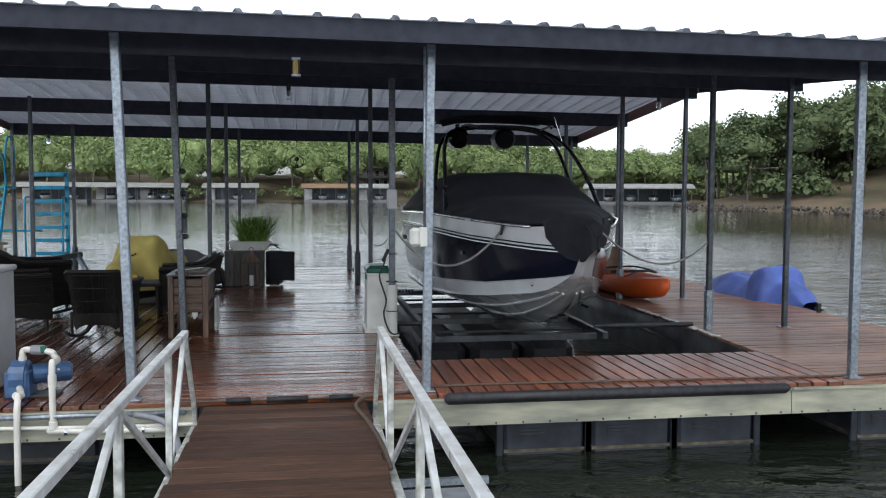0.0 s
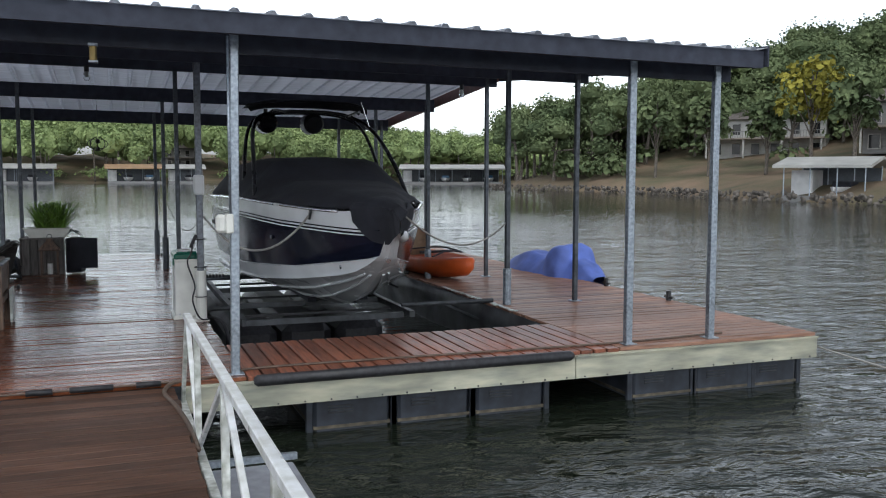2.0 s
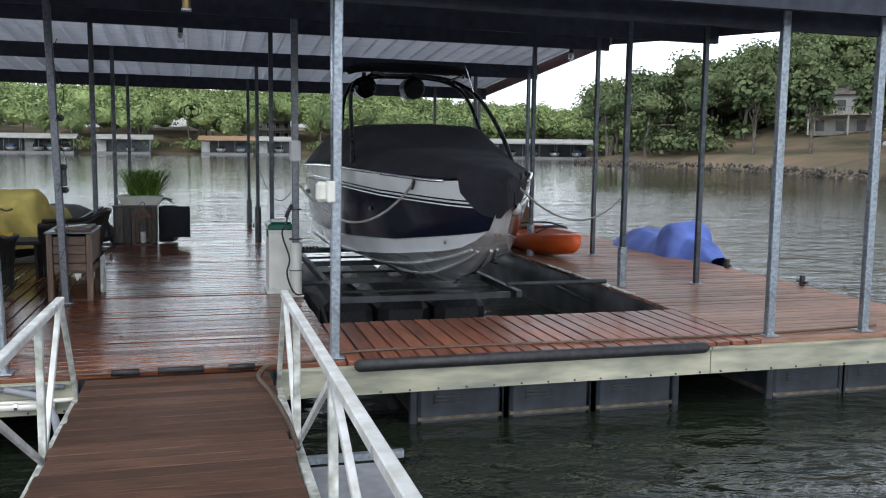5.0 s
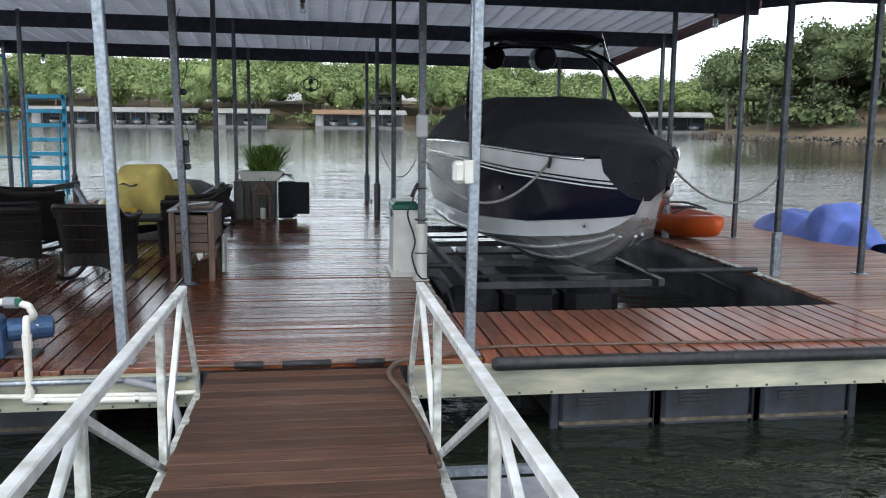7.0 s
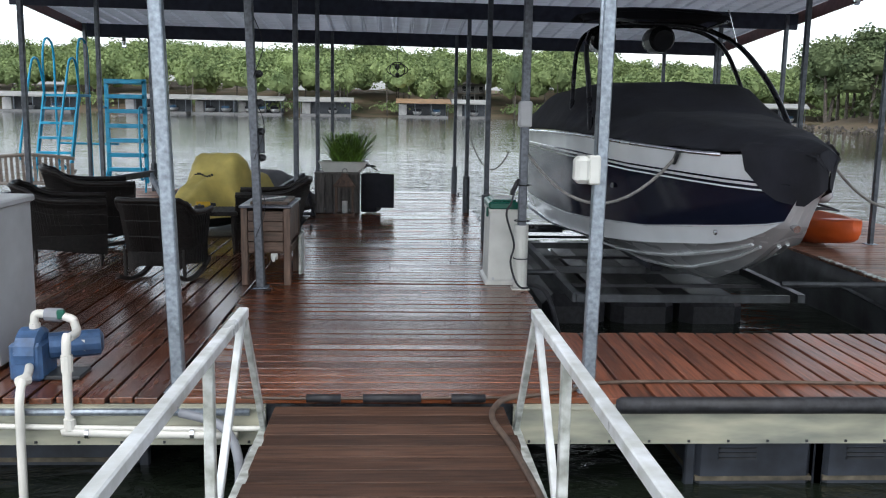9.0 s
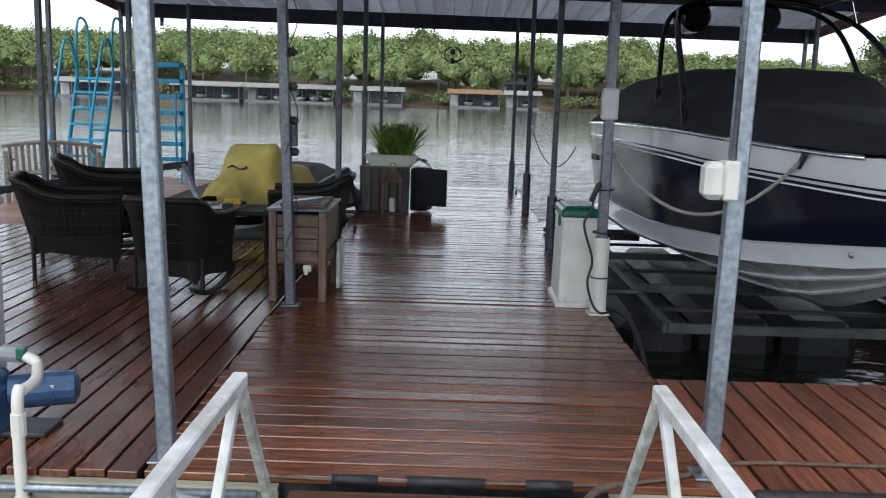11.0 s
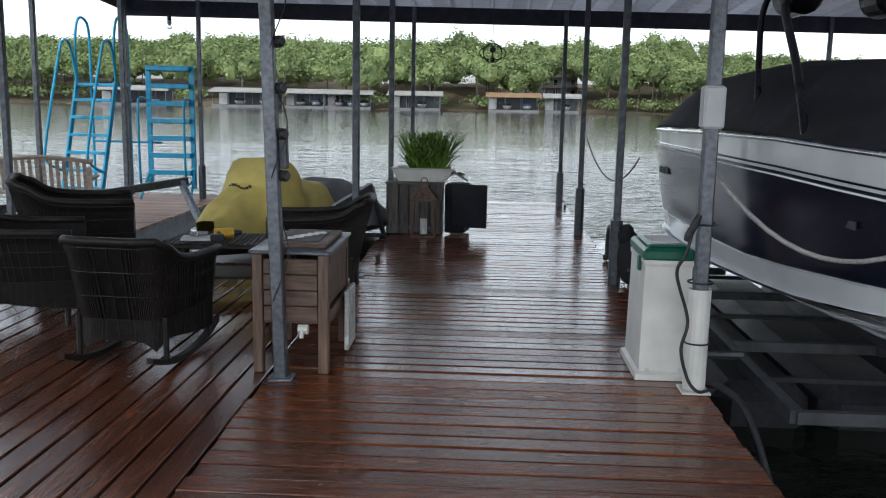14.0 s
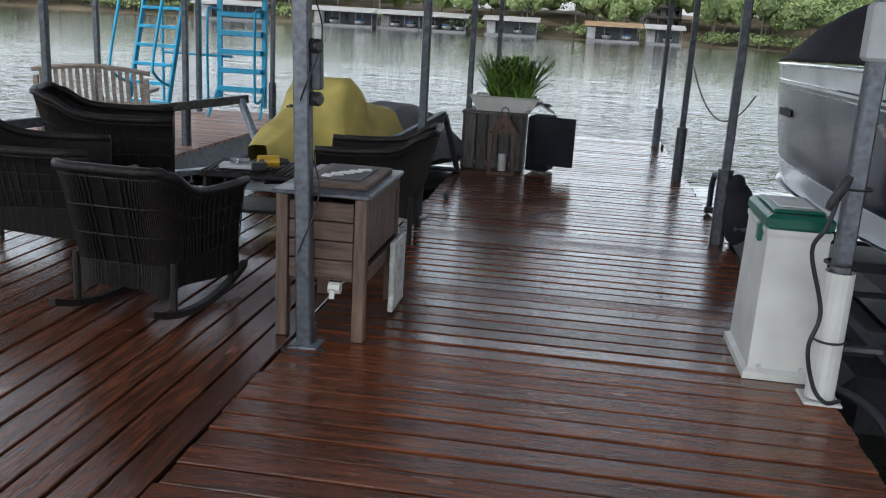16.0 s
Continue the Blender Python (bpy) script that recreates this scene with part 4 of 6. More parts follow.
part("canvas_cover", bm, M["canvas"], boat, "black canvas cover, draped and wrinkled", smooth=True)
bm = BM()
tube(bm, [(0.20, 1.56, 1.08), (0.14, 1.36, 1.12), (0.07, 1.16, 1.16)], [0.05, 0.07, 0.03], 10)
part("bow_cap", bm, M["gel_white"], boat, "white bow cap showing at the cover's hem", smooth=True)
# wake tower
for sgn in (-1, 1):
    for y0, y1, r in ((4.05, 5.55, 0.030), (5.1, 5.85, 0.026)):
        bm = BM()
        tube(bm, bend([(sgn * 1.06, y0 - 0.1, 1.45), (sgn * 1.0, y0 + 0.25 * (y1 - y0), 1.95), (sgn * 0.9, y0 + 0.7 * (y1 - y0), 2.42), (sgn * 0.72, y1, 2.64), (sgn * 0.4, y1 + 0.05, 2.72), (0, y1 + 0.06, 2.73)], 6), r, 8)
        part("tower_arm", bm, M["black_metal"], boat, "black tubular tower arm", smooth=True)
    bm = BM()
    tube(bm, bend([(sgn * 0.62, 5.55, 2.68), (sgn * 0.62, 4.9, 2.70), (sgn * 0.5, 4.5, 2.64)], 5), 0.018, 6)
    part("tower_arm", bm, M["black_metal"], boat, smooth=True)
    bm = BM()
    tube(bm, [(sgn * 0.35 - 0.28, 5.42, 2.53), (sgn * 0.35 - 0.28, 5.48, 2.55), (sgn * 0.35 - 0.28, 5.8, 2.55), (sgn * 0.35 - 0.28, 5.9, 2.53)], [0.12, 0.155, 0.155, 0.10], 18)
    sp = part("speaker", bm, M["black_metal"], boat, "round black tower loudspeaker", smooth=False)
    bm = BM()
    tube(bm, [(sgn * 0.35 - 0.28, 5.62, 2.66), (sgn * 0.35 - 0.28, 5.62, 2.76)], 0.03, 8)
    part("clamp", bm, M["black_metal"], sp)
bm = BM()
for k in range(5):
    tube(bm, bend([(-0.9, 5.35 + 0.05 * k, 2.72 + 0.015 * k), (-0.55, 5.35, 2.78 + 0.02 * k), (0.55, 5.4, 2.78 + 0.02 * k), (0.9, 5.5, 2.72 + 0.015 * k)], 4), 0.022, 6)
part("folded_canopy", bm, M["canvas"], boat, "folded black canopy on the tower")
bm = BM()
loft(bm, [[(-0.85, y, z), (0.0, y, z + 0.05), (0.85, y, z)] for y, z in ((5.2, 2.80), (5.9, 2.86), (6.5, 2.82))])
bmesh.ops.solidify(bm, geom=bm.faces[:], thickness=0.05)
part("canopy", bm, M["canvas"], boat)
bm = BM()
tube(bm, [(0.86, 5.2, 2.50), (0.72, 5.15, 2.86)], 0.008, 5)
part("antenna", bm, M["chrome"], boat)
p0 = Vector(side_pt(2.35, 0.92, -1, 0.02))
bm = BM()
bar(bm, p0 + Vector((0, -0.05, 0.05)), p0 + Vector((0, 0.05, -0.05)), 0.03, 0.045, bevel=0.006)
part("rope_cleat", bm, M["dark_plastic"], boat, "dark cleat with a line on it")
bm = BM()
p = Vector(side_pt(2.15, 0.13, -1, 0.005))
bmesh.ops.create_uvsphere(bm, u_segments=10, v_segments=6, radius=1, matrix=pose(*p) @ Matrix.Diagonal((0.015, 0.04, 0.025, 1)))
part("drain_cap", bm, M["chrome"], boat)
bm = BM()
p = Vector(side_pt(3.4, 0.55, -1, 0.004))
box(bm, p, (0.012, 0.14, 0.05), bevel=0.004)
part("emblem", bm, M["dark_plastic"], boat, "small oval emblem")
bm = BM()
for k in range(6):
    p = Vector(side_pt(7.6 + 0.09 * k, 0.62, -1, 0.01))
    box(bm, p, (0.012, 0.06, 0.07), bevel=0.004)
part("name_mark", bm, M["dark_print"], boat, "row of small dark marks on the quarter")
bm = BM()
tube(bm, [(0, 1.52, 0.86), (0, 1.44, 0.84)], 0.03, 8)
part("bow_eye", bm, M["chrome"], boat)

lift = thing("boat_lift", "aluminium boat lift frame low over the water", "boat lift", m=pose(LIFT_X, 0, 0))
for sx in (-1.5, 0.62):
    bm = BM()
    bar(bm, (sx, 2.85, 0.0), (sx, 8.6, 0.0), 0.07, 0.08)
    part("side_beam", bm, M["lift"], lift)
# unseen black blocks, added so the water under the hull stays dark
for sx in (-1.2, -0.43, 0.34):
    bm = BM()
    box(bm, (sx, 6.4, -0.62), (0.70, 4.2, 0.66), bevel=0.12)
    part("reflection_block", bm, M["rubber"], lift, "added black block that keeps sky reflection off the slip water")
for k in range(6):
    bm = BM()
    bar(bm, (-1.46, 3.7 + 0.85 * k, -0.05), (0.58, 3.7 + 0.85 * k, -0.05), 0.05, 0.03)
    part("slat", bm, M["rubber"], lift)
for y in (2.85, 4.3, 6.0, 7.8):
    bm = BM()
    bar(bm, (-1.5, y, 0.0), (0.62 if y > 2.9 else 0.5, y, 0.0), 0.05, 0.07)
    part("cross_beam", bm, M["lift"], lift)
for sx in (-0.75, 0.45):
    bm = BM()
    box(bm, (sx * 0.6, 6.0, 0.09), (0.12, 4.2, 0.06), bevel=0.012)
    part("bunk", bm, M["canvas"], lift, "carpeted black bunk")
    for y in (3.3, 5.6, 7.8):
        bm = BM()
        bar(bm, (sx * 0.6, y + 0.9, -0.02), (sx * 0.6, y + 0.95, 0.08), 0.05)
        part("bunk_strut", bm, M["lift"], lift)
for y in (3.9, 7.6):
    bm = BM()
    tube(bm, [(-1.95, y, 0.04), (-1.5, y, 0.04)], 0.03, 8)
    part("pivot_tube", bm, M["lift"], lift)
    bm = BM()
    tube(bm, [(0.62, y - 0.6, 0.05), (1.95, y - 0.6, 0.05)], 0.03, 8)
    part("pivot_tube", bm, M["lift"], lift)
    bm = BM()
    bar(bm, (1.2, y - 0.6, 0.05), (1.95, y - 0.3, -0.3), 0.06, 0.03)
    part("arm", bm, M["lift"], lift)

liner = thing("slip_liner", "dark stained sheet lining the edge of the slip", "slip liner", m=pose(SLIP_X, 0, 0))
bm = BM()
rows = []
for k in range(24):
    y = SLIP_Y + 0.02 + k * 0.36
    w = 0.03 * math.sin(k * 0.7) + 0.02 * math.sin(k * 1.9)
    rows.append([(-0.03 + 0.3 * w, y, -0.02 - 0.3 * abs(w)), (-0.07 + w, y, -0.25), (-0.05 - w, y, -0.55), (-0.02, y, -0.8)])
loft(bm, rows)
bmesh.ops.solidify(bm, geom=bm.faces[:], thickness=0.02)
part("sheet", bm, M["slime"], liner, smooth=True)
bm = BM()
for k in range(30):
    box(bm, (0.01 + random.uniform(-0.01, 0.02), 2.6 + k * 0.09, 0.008), (0.08, 0.05, 0.012), Matrix.Rotation(random.uniform(0, 3), 3, "Z"))
part("loose_flakes", bm, M["white_weather"], liner)
bm = BM()
box(bm, ((WALK1 + SLIP_X) / 2, SLIP_Y + 0.03, -0.14), (SLIP_X - WALK1, 0.02, 0.24))
part("front_sheet", bm, M["slime"], thing("slip_liner", "dark sheet along the front of the slip", "slip liner", m=pose(0, 0, 0)))


def rope(name, label, pts, r, mat="rope", cat="rope"):
    bm = BM()
    tube(bm, pts, r, 7)
    return tagged(finish(name, bm, M[mat], smooth=True), label, cat)


cl = p0 + Vector((BX, 0, 0))
rope("mooring_line", "grey mooring line from the boat to a post", sag(cl, (1.12, 3.2, 1.28), 0.42), 0.014)
rope("mooring_line", "thin line sagging from the bow to a post", sag((BX + 0.12, 1.20, 1.34), (5.14, 3.2, 1.12), 0.30), 0.011)
rope("mooring_line", "thin line from the stern to a walkway post", sag((BX - 1.3, 8.7, 1.05), (1.06, 9.5, 1.30), 0.42), 0.010)

# ---- bumper, hoses and small fittings of the front edge ----
bm = BM()
tube(bm, [(1.22, -0.02, -0.035), (1.25, -0.03, -0.035), (4.38, -0.03, -0.035), (4.42, -0.02, -0.035)], [0.03, 0.052, 0.052, 0.03], 10)
tagged(finish("dock_bumper", bm, M["rubber"], smooth=True), "long black foam bumper along the dock edge", "bumper")
rope("garden_hose", "thin dark hose lying along the deck edge", bend([(0.62, -0.02, 0.012), (0.95, 0.10, 0.012), (1.25, 0.27, 0.012), (2.2, 0.28, 0.012), (4.0, 0.22, 0.012), (5.2, 0.20, 0.012), (6.2, 0.28, 0.014), (6.5, 0.30, 0.016)], 8), 0.012, "hose", "hose")
rope("garden_hose", "grey-brown hose looped over the gangway edge", bend([(0.62, -0.05, 0.03), (0.50, -0.14, 0.02), (0.44, -0.35, 0.0), (0.50, -0.8, 0.0), (0.55, -1.4, 0.0), (0.57, -1.9, -0.03)], 8), 0.018, "hose", "hose")
rope("garden_hose", "thin hose crossing the hinge of the gangway", bend([(-1.0, -0.02, 0.01), (-0.6, -0.05, 0.012), (0.0, -0.04, 0.012), (0.62, -0.03, 0.012)], 6), 0.009, "hose", "hose")
for hx, hl in ((-0.52, 0.20), (-0.12, 0.34), (0.33, 0.20)):
    bm = BM()
    tube(bm, [(hx - hl / 2, -0.045, 0.012), (hx + hl / 2, -0.045, 0.012)], 0.026, 8)
    tagged(finish("hinge_sleeve", bm, M["rubber"], smooth=True), "grey foam sleeve over the gangway hinge", "hinge sleeve", "gangway hinge sleeves")
bm = BM()
tube(bm, [(-2.9, -0.05, -0.07), (-0.95, -0.05, -0.07)], 0.022, 8)
cond = thing("conduit", "grey and white pipes clipped along the fascia", "pipe")
part("steel_pipe", bm, M["galv"], cond, smooth=True)
bm = BM()
tube(bm, bend([(-3.0, -0.05, -0.14), (-1.6, -0.05, -0.17), (-0.85, -0.05, -0.17)], 6), 0.017, 8)
part("white_pipe", bm, M["pvc"], cond, smooth=True)
bm = BM()
tube(bm, bend([(-1.35, -0.06, -0.07), (-1.1, -0.10, -0.14), (-0.98, -0.25, -0.30), (-0.9, -0.9, -0.38), (-0.9, -2.2, -0.40)], 6), 0.028, 8)
tube(bm, bend([(-0.92, -0.1, -0.28), (-0.95, -0.5, -0.36), (-0.95, -2.2, -0.42)], 6), 0.03, 8)
part("flexible_conduit", bm, M["grey_pvc"], cond, smooth=True)
for x, y in ((7.5, 4.45), (7.5, 2.75), (1.1, 12.4), (-1.3, 7.3)):
    t = thing("dock_cleat", "small dark cleat on the deck edge", "cleat", "deck cleats", m=pose(x, y, 0))
    bm = BM()
    tube(bm, [(0, -0.1, 0.05), (0, 0.1, 0.05)], 0.016, 6)
    box(bm, (0, 0, 0.022), (0.035, 0.08, 0.045))
    if x > 7:
        tube(bm, [(0, 0, 0.0), (0, 0, 0.14)], 0.035, 8)
    part("horn", bm, M["dark_plastic"], t)
rope("mooring_line", "thin anchor line running into the lake", sag((7.57, 0.1, -0.15), (9.8, -2.6, -0.62), 0.12), 0.012)

plat = thing("floating_platform", "small grey floating platform beside the gangway", "platform", m=pose(1.0, -2.0, -0.42))
bm = BM()
box(bm, (0, -0.1, -0.06), (0.68, 1.9, 0.10), bevel=0.01)
part("deck_sheet", bm, M["grey_pvc"], plat)
bm = BM()
bar(bm, (-0.36, 0.90, 0.02), (0.38, 0.90, 0.02), 0.05, 0.05)
part("edge_bar", bm, M["galv"], plat)
bm = BM()
box(bm, (0, -0.1, -0.25), (0.6, 1.7, 0.28), bevel=0.03)
part("float_box", bm, M["float"], plat)

# pump and its pipes
pump = thing("water_pump", "blue water pump on the deck edge", "pump", m=pose(-2.28, 0.42, 0))
bm = BM()
tube(bm, [(-0.16, 0, 0.17), (-0.14, 0, 0.17), (-0.02, 0, 0.17), (0.0, 0, 0.17)], [0.10, 0.145, 0.145, 0.11], 16)
box(bm, (-0.08, 0, 0.12), (0.2, 0.26, 0.24), bevel=0.02)
part("housing", bm, M["pump_blue"], pump)
bm = BM()
tube(bm, [(0.0, 0.05, 0.18), (0.28, 0.16, 0.18), (0.30, 0.165, 0.18)], [0.085, 0.085, 0.05], 14)
part("motor", bm, M["pump_blue"], pump, smooth=False)
bm = BM()
box(bm, (0.02, 0.02, 0.012), (0.42, 0.22, 0.024), bevel=0.005)
part("foot", bm, M["dark_plastic"], pump)
bm = BM()
box(bm, (0.17, 0.06, 0.185), (0.10, 0.02, 0.07))
part("rating_plate", bm, M["white_print"], pump)
pipe = thing("pvc_pipework", "white plastic pipes from the pump to the lake", "pipe", m=pose(-2.28, 0.42, 0))
for pts in ([(-0.06, 0, 0.28), (-0.06, 0, 0.37), (-0.04, 0, 0.40), (0.04, -0.02, 0.40)], [(0.10, -0.03, 0.40), (0.2, -0.08, 0.385), (0.22, -0.1, 0.36), (0.30, -0.3, 0.36), (0.30, -0.44, 0.36)],
            [(0.30, -0.44, 0.38), (0.30, -0.47, 0.30), (0.30, -0.47, -0.14), (0.33, -0.47, -0.19), (1.26, -0.47, -0.21)],
            [(-0.05, -0.14, 0.10), (0.0, -0.28, 0.10), (0.03, -0.44, 0.09), (0.04, -0.50, 0.04), (0.04, -0.52, -0.10), (0.04, -0.53, -0.75)]):
    bm = BM()
    tube(bm, bend(pts, 4), 0.026, 10)
    part("pipe", bm, M["pvc"], pipe, smooth=True)
for c, ax, r in (((0.07, -0.025, 0.40), (0.05, -0.005, 0), 0.042), ((0.30, -0.47, 0.22), (0, 0, 0.05), 0.033), ((0.30, -0.47, -0.14), (0, 0, 0.03), 0.034), ((-0.06, 0, 0.31), (0, 0, 0.03), 0.034), ((0.02, -0.40, 0.095), (0.01, 0.03, 0), 0.036)):
    bm = BM()
    a, b = Vector(c), Vector(ax)
    tube(bm, [a - b, a + b], r, 10)
    part("coupling", bm, M["grey_pvc" if r > 0.04 else "pvc"], pipe)
bm = BM()
box(bm, (0.125, -0.06, 0.41), (0.05, 0.03, 0.06), bevel=0.008)
part("valve_handle", bm, M["green_plastic"], pipe, "green valve handle")
for xx in (0.4, 1.0):
    bm = BM()
    tube(bm, [(xx - 0.012, -0.47, -0.197), (xx + 0.012, -0.47, -0.197)], 0.034, 8)
    part("clamp", bm, M["chrome"], pipe)
gb = thing("storage_cabinet", "tall pale grey plastic cabinet by the pump", "cabinet", m=pose(-2.95, 0.80, 0))
bm = BM()
box(bm, (0, 0, 0.53), (0.70, 0.62, 1.02), bevel=0.02)
part("body", bm, M["grey_box"], gb)
bm = BM()
box(bm, (0, 0, 1.05), (0.74, 0.66, 0.05), bevel=0.012)
part("top", bm, M["grey_box"], gb)
bm = BM()
tube(bm, [(0.32, -0.31, 0.42), (0.32, -0.36, 0.42)], 0.025, 8)
part("latch", bm, M["dark_plastic"], gb)

# ---- things by the walkway ----
binn = thing("dock_bin", "white plastic bin with a dark green lid", "bin", m=pose(0.94, 3.72, 0))
bm = BM()
loft(bm, [[(-w, -d, z), (w, -d, z), (w, d, z), (-w, d, z)] for z, w, d in ((0.0, 0.175, 0.30), (0.035, 0.175, 0.30), (0.05, 0.150, 0.27), (0.70, 0.142, 0.255), (0.72, 0.150, 0.26), (0.74, 0.150, 0.26))], close=True, cap=True)
part("body", bm, M["white_plastic"], binn)
bm = BM()
box(bm, (0, 0, 0.775), (0.31, 0.54, 0.075), bevel=0.018)
box(bm, (0, 0, 0.82), (0.24, 0.40, 0.02), bevel=0.008)
part("lid", bm, M["green_plastic"], binn, "dark green lid")
bm = BM()
box(bm, (0, 0.02, 0.832), (0.17, 0.28, 0.006))
part("sticker", bm, M["white_print"], binn, "pale label on the lid")
for sx in (-0.155,):
    bm = BM()
    box(bm, (sx, -0.12, 0.70), (0.02, 0.06, 0.09), bevel=0.005)
    part("latch", bm, M["green_plastic"], binn)
for sx in (-0.10, 0.10):
    bm = BM()
    tube(bm, [(sx, -0.285, 0.06), (sx, -0.275, 0.06)], 0.014, 8)
    part("screw_cap", bm, M["grey_box"], binn)
pcv = thing("post_sleeve", "white plastic pipe sleeve round the post foot", "sleeve", m=pose(1.08, 3.24, 0))
bm = BM()
loft(bm, [[(r * math.cos(a), r * math.sin(a), z) for a in [k * math.pi / 8 for k in range(16)]] for r, z in ((0.062, 0.02), (0.062, 0.62), (0.066, 0.62), (0.066, 0.02))], close=True)
part("pipe", bm, M["white_plastic"], pcv, smooth=False)
bm = BM()
box(bm, (0, 0, 0.008), (0.17, 0.17, 0.014), bevel=0.004)
part("flange", bm, M["white_plastic"], pcv)
for z in (0.30, 0.66, 1.0):
    bm = BM()
    tube(bm, [(0.072 * math.cos(a), 0.072 * math.sin(a), z) for a in [k * math.pi / 8 for k in range(16)]], 0.006, 5, closed=True)
    part("cable_tie", bm, M["rubber"], pcv)
bm = BM()
box(bm, (0, 0, 1.66), (0.12, 0.12, 0.24), bevel=0.015)
part("upper_sleeve", bm, M["grey_box"], pcv)
rope("power_cable", "black power cable looped down the post", bend([(1.0, 3.16, 0.98), (0.96, 3.12, 0.84), (0.92, 3.14, 0.72), (1.00, 3.15, 0.45), (0.97, 3.14, 0.28), (1.02, 3.15, 0.10), (1.08, 3.14, 0.03), (1.16, 3.2, 0.02)], 6), 0.010, "rubber", "cable")
grip = thing("shore_power_plug", "black power plug hanging on its cable", "plug", m=pose(1.0, 3.15, 1.0, ry=25) @ Matrix.Scale(0.7, 4))
bm = BM()
tube(bm, [(0, 0, -0.14), (0, 0, -0.1), (0, 0, 0.05), (0, 0, 0.10)], [0.02, 0.032, 0.032, 0.02], 10)
part("body", bm, M["rubber"], grip)
rope("power_cable", "thick black hoses from the lift into the slip", bend([(1.14, 3.5, -0.02), (1.25, 3.2, 0.03), (1.32, 2.9, -0.05), (1.40, 2.5, -0.5)], 6), 0.022, "rubber", "hose")
bag = thing("life_vest", "black life vest hanging on a walkway post", "life vest", m=pose(1.14, 6.36, 0))
bm = BM()
bmesh.ops.create_uvsphere(bm, u_segments=14, v_segments=10, radius=1, matrix=pose(0.05, 0, 0.26) @ Matrix.Diagonal((0.13, 0.10, 0.25, 1)))
bmesh.ops.create_uvsphere(bm, u_segments=12, v_segments=8, radius=1, matrix=pose(0.0, 0, 0.46) @ Matrix.Diagonal((0.08, 0.08, 0.12, 1)))
for v in bm.verts:
    v.co += 0.03 * noise.noise_vector(v.co * 6)
part("body", bm, M["canvas"], bag, smooth=True)
arm = thing("lift_bracket", "bent steel tube bracket over the slip edge", "bracket", m=pose(1.1, 6.6, 0))
bm = BM()
tube(bm, bend([(0.1, 1.4, -0.05), (0.1, 1.35, 0.28), (0.14, 1.2, 0.32), (0.3, 0.2, 0.14), (0.9, -0.1, 0.12)], 5), 0.028, 8)
tube(bm, [(0.05, -0.3, 0.16), (0.95, -0.3, 0.16)], 0.035, 8)
part("tube", bm, M["post_dark"], arm, smooth=True)
bm = BM()
for k in range(7):
    box(bm, (0.3 + 0.05 * k, -0.3, 0.20), (0.03, 0.06, 0.05))
part("clip", bm, M["rubber"], arm)

ebox = thing("outlet_box", "white weatherproof outlet box on a front post", "outlet box", m=pose(1.08, 0.10, 1.36))
bm = BM()
box(bm, (-0.04, -0.02, 0), (0.07, 0.11, 0.17), bevel=0.01)
part("body", bm, M["white_plastic"], ebox)
bm = BM()
box(bm, (-0.11, -0.03, 0), (0.09, 0.12, 0.16), bevel=0.025)
part("cover", bm, M["white_plastic"], ebox, "bulging white cover")
bm = BM()
tube(bm, [(-0.03, -0.035, 0.08), (-0.03, -0.035, 1.62)], 0.012, 8)
part("conduit", bm, M["galv"], ebox, "thin conduit up the post", smooth=True)

# cooler cart
cool = thing("cooler_cart", "wooden patio cooler on legs with a framed lid", "cooler", m=pose(-1.345, 3.72, 0))
cw, cd, ch = 0.46, 0.80, 0.74
for sx in (-1, 1):
    for sy in (-1, 1):
        bm = BM()
        box(bm, (sx * (cw / 2 - 0.03), sy * (cd / 2 - 0.03), ch / 2), (0.062, 0.062, ch), bevel=0.005)
        part("leg", bm, M["barn"], cool)
for s in (-1, 1):
    for k in range(4):
        bm = BM()
        box(bm, (0, s * (cd / 2 - 0.018), 0.37 + 0.098 * k), (cw - 0.13, 0.02, 0.092), bevel=0.004)
        part("board", bm, M["barn_x"], cool)
    bm = BM()
    box(bm, (s * (cw / 2 - 0.018), 0, 0.56), (0.02, cd - 0.13, 0.30))
    part("side_panel", bm, M["barn"], cool)
    for z in (0.345, 0.71):
        bm = BM()
        box(bm, (s * (cw / 2 - 0.008), 0, z), (0.03, cd - 0.12, 0.07), bevel=0.004)
        part("rail", bm, M["barn"], cool)
bm = BM()
box(bm, (0, 0, 0.32), (cw - 0.06, cd - 0.06, 0.02))
part("bottom", bm, M["barn"], cool)
bm = BM()
box(bm, (0, 0, 0.752), (cw + 0.035, cd + 0.03, 0.022), bevel=0.004)
part("worktop", bm, M["galv_dark"], cool, "steel-edged worktop")
bm = BM()
box(bm, (0.02, 0.02, 0.775), (cw - 0.10, cd - 0.20, 0.03), bevel=0.006)
lid = part("lid", bm, M["barn_x"], cool, "framed wooden lid")
bm = BM()
box(bm, (0.02, 0.02, 0.793), (cw - 0.22, cd - 0.36, 0.006))
part("sign", bm, M["dark_print"], lid, "dark tray with pale letters")
bm = BM()
for k in range(5):
    box(bm, (-0.05 + 0.035 * k, -0.12 + 0.06 * k, 0.799), (0.05, 0.07, 0.006), Matrix.Rotation(0.5 * k, 3, "Z"))
part("lettering", bm, M["white_print"], lid)
bm = BM()
tube(bm, [(0.08, -cd / 2 + 0.01, 0.27), (0.08, -cd / 2 - 0.05, 0.27), (0.08, -cd / 2 - 0.06, 0.24)], 0.014, 8)
tube(bm, [(0.05, -cd / 2 - 0.0, 0.28), (0.11, -cd / 2 - 0.0, 0.28)], 0.03, 8)
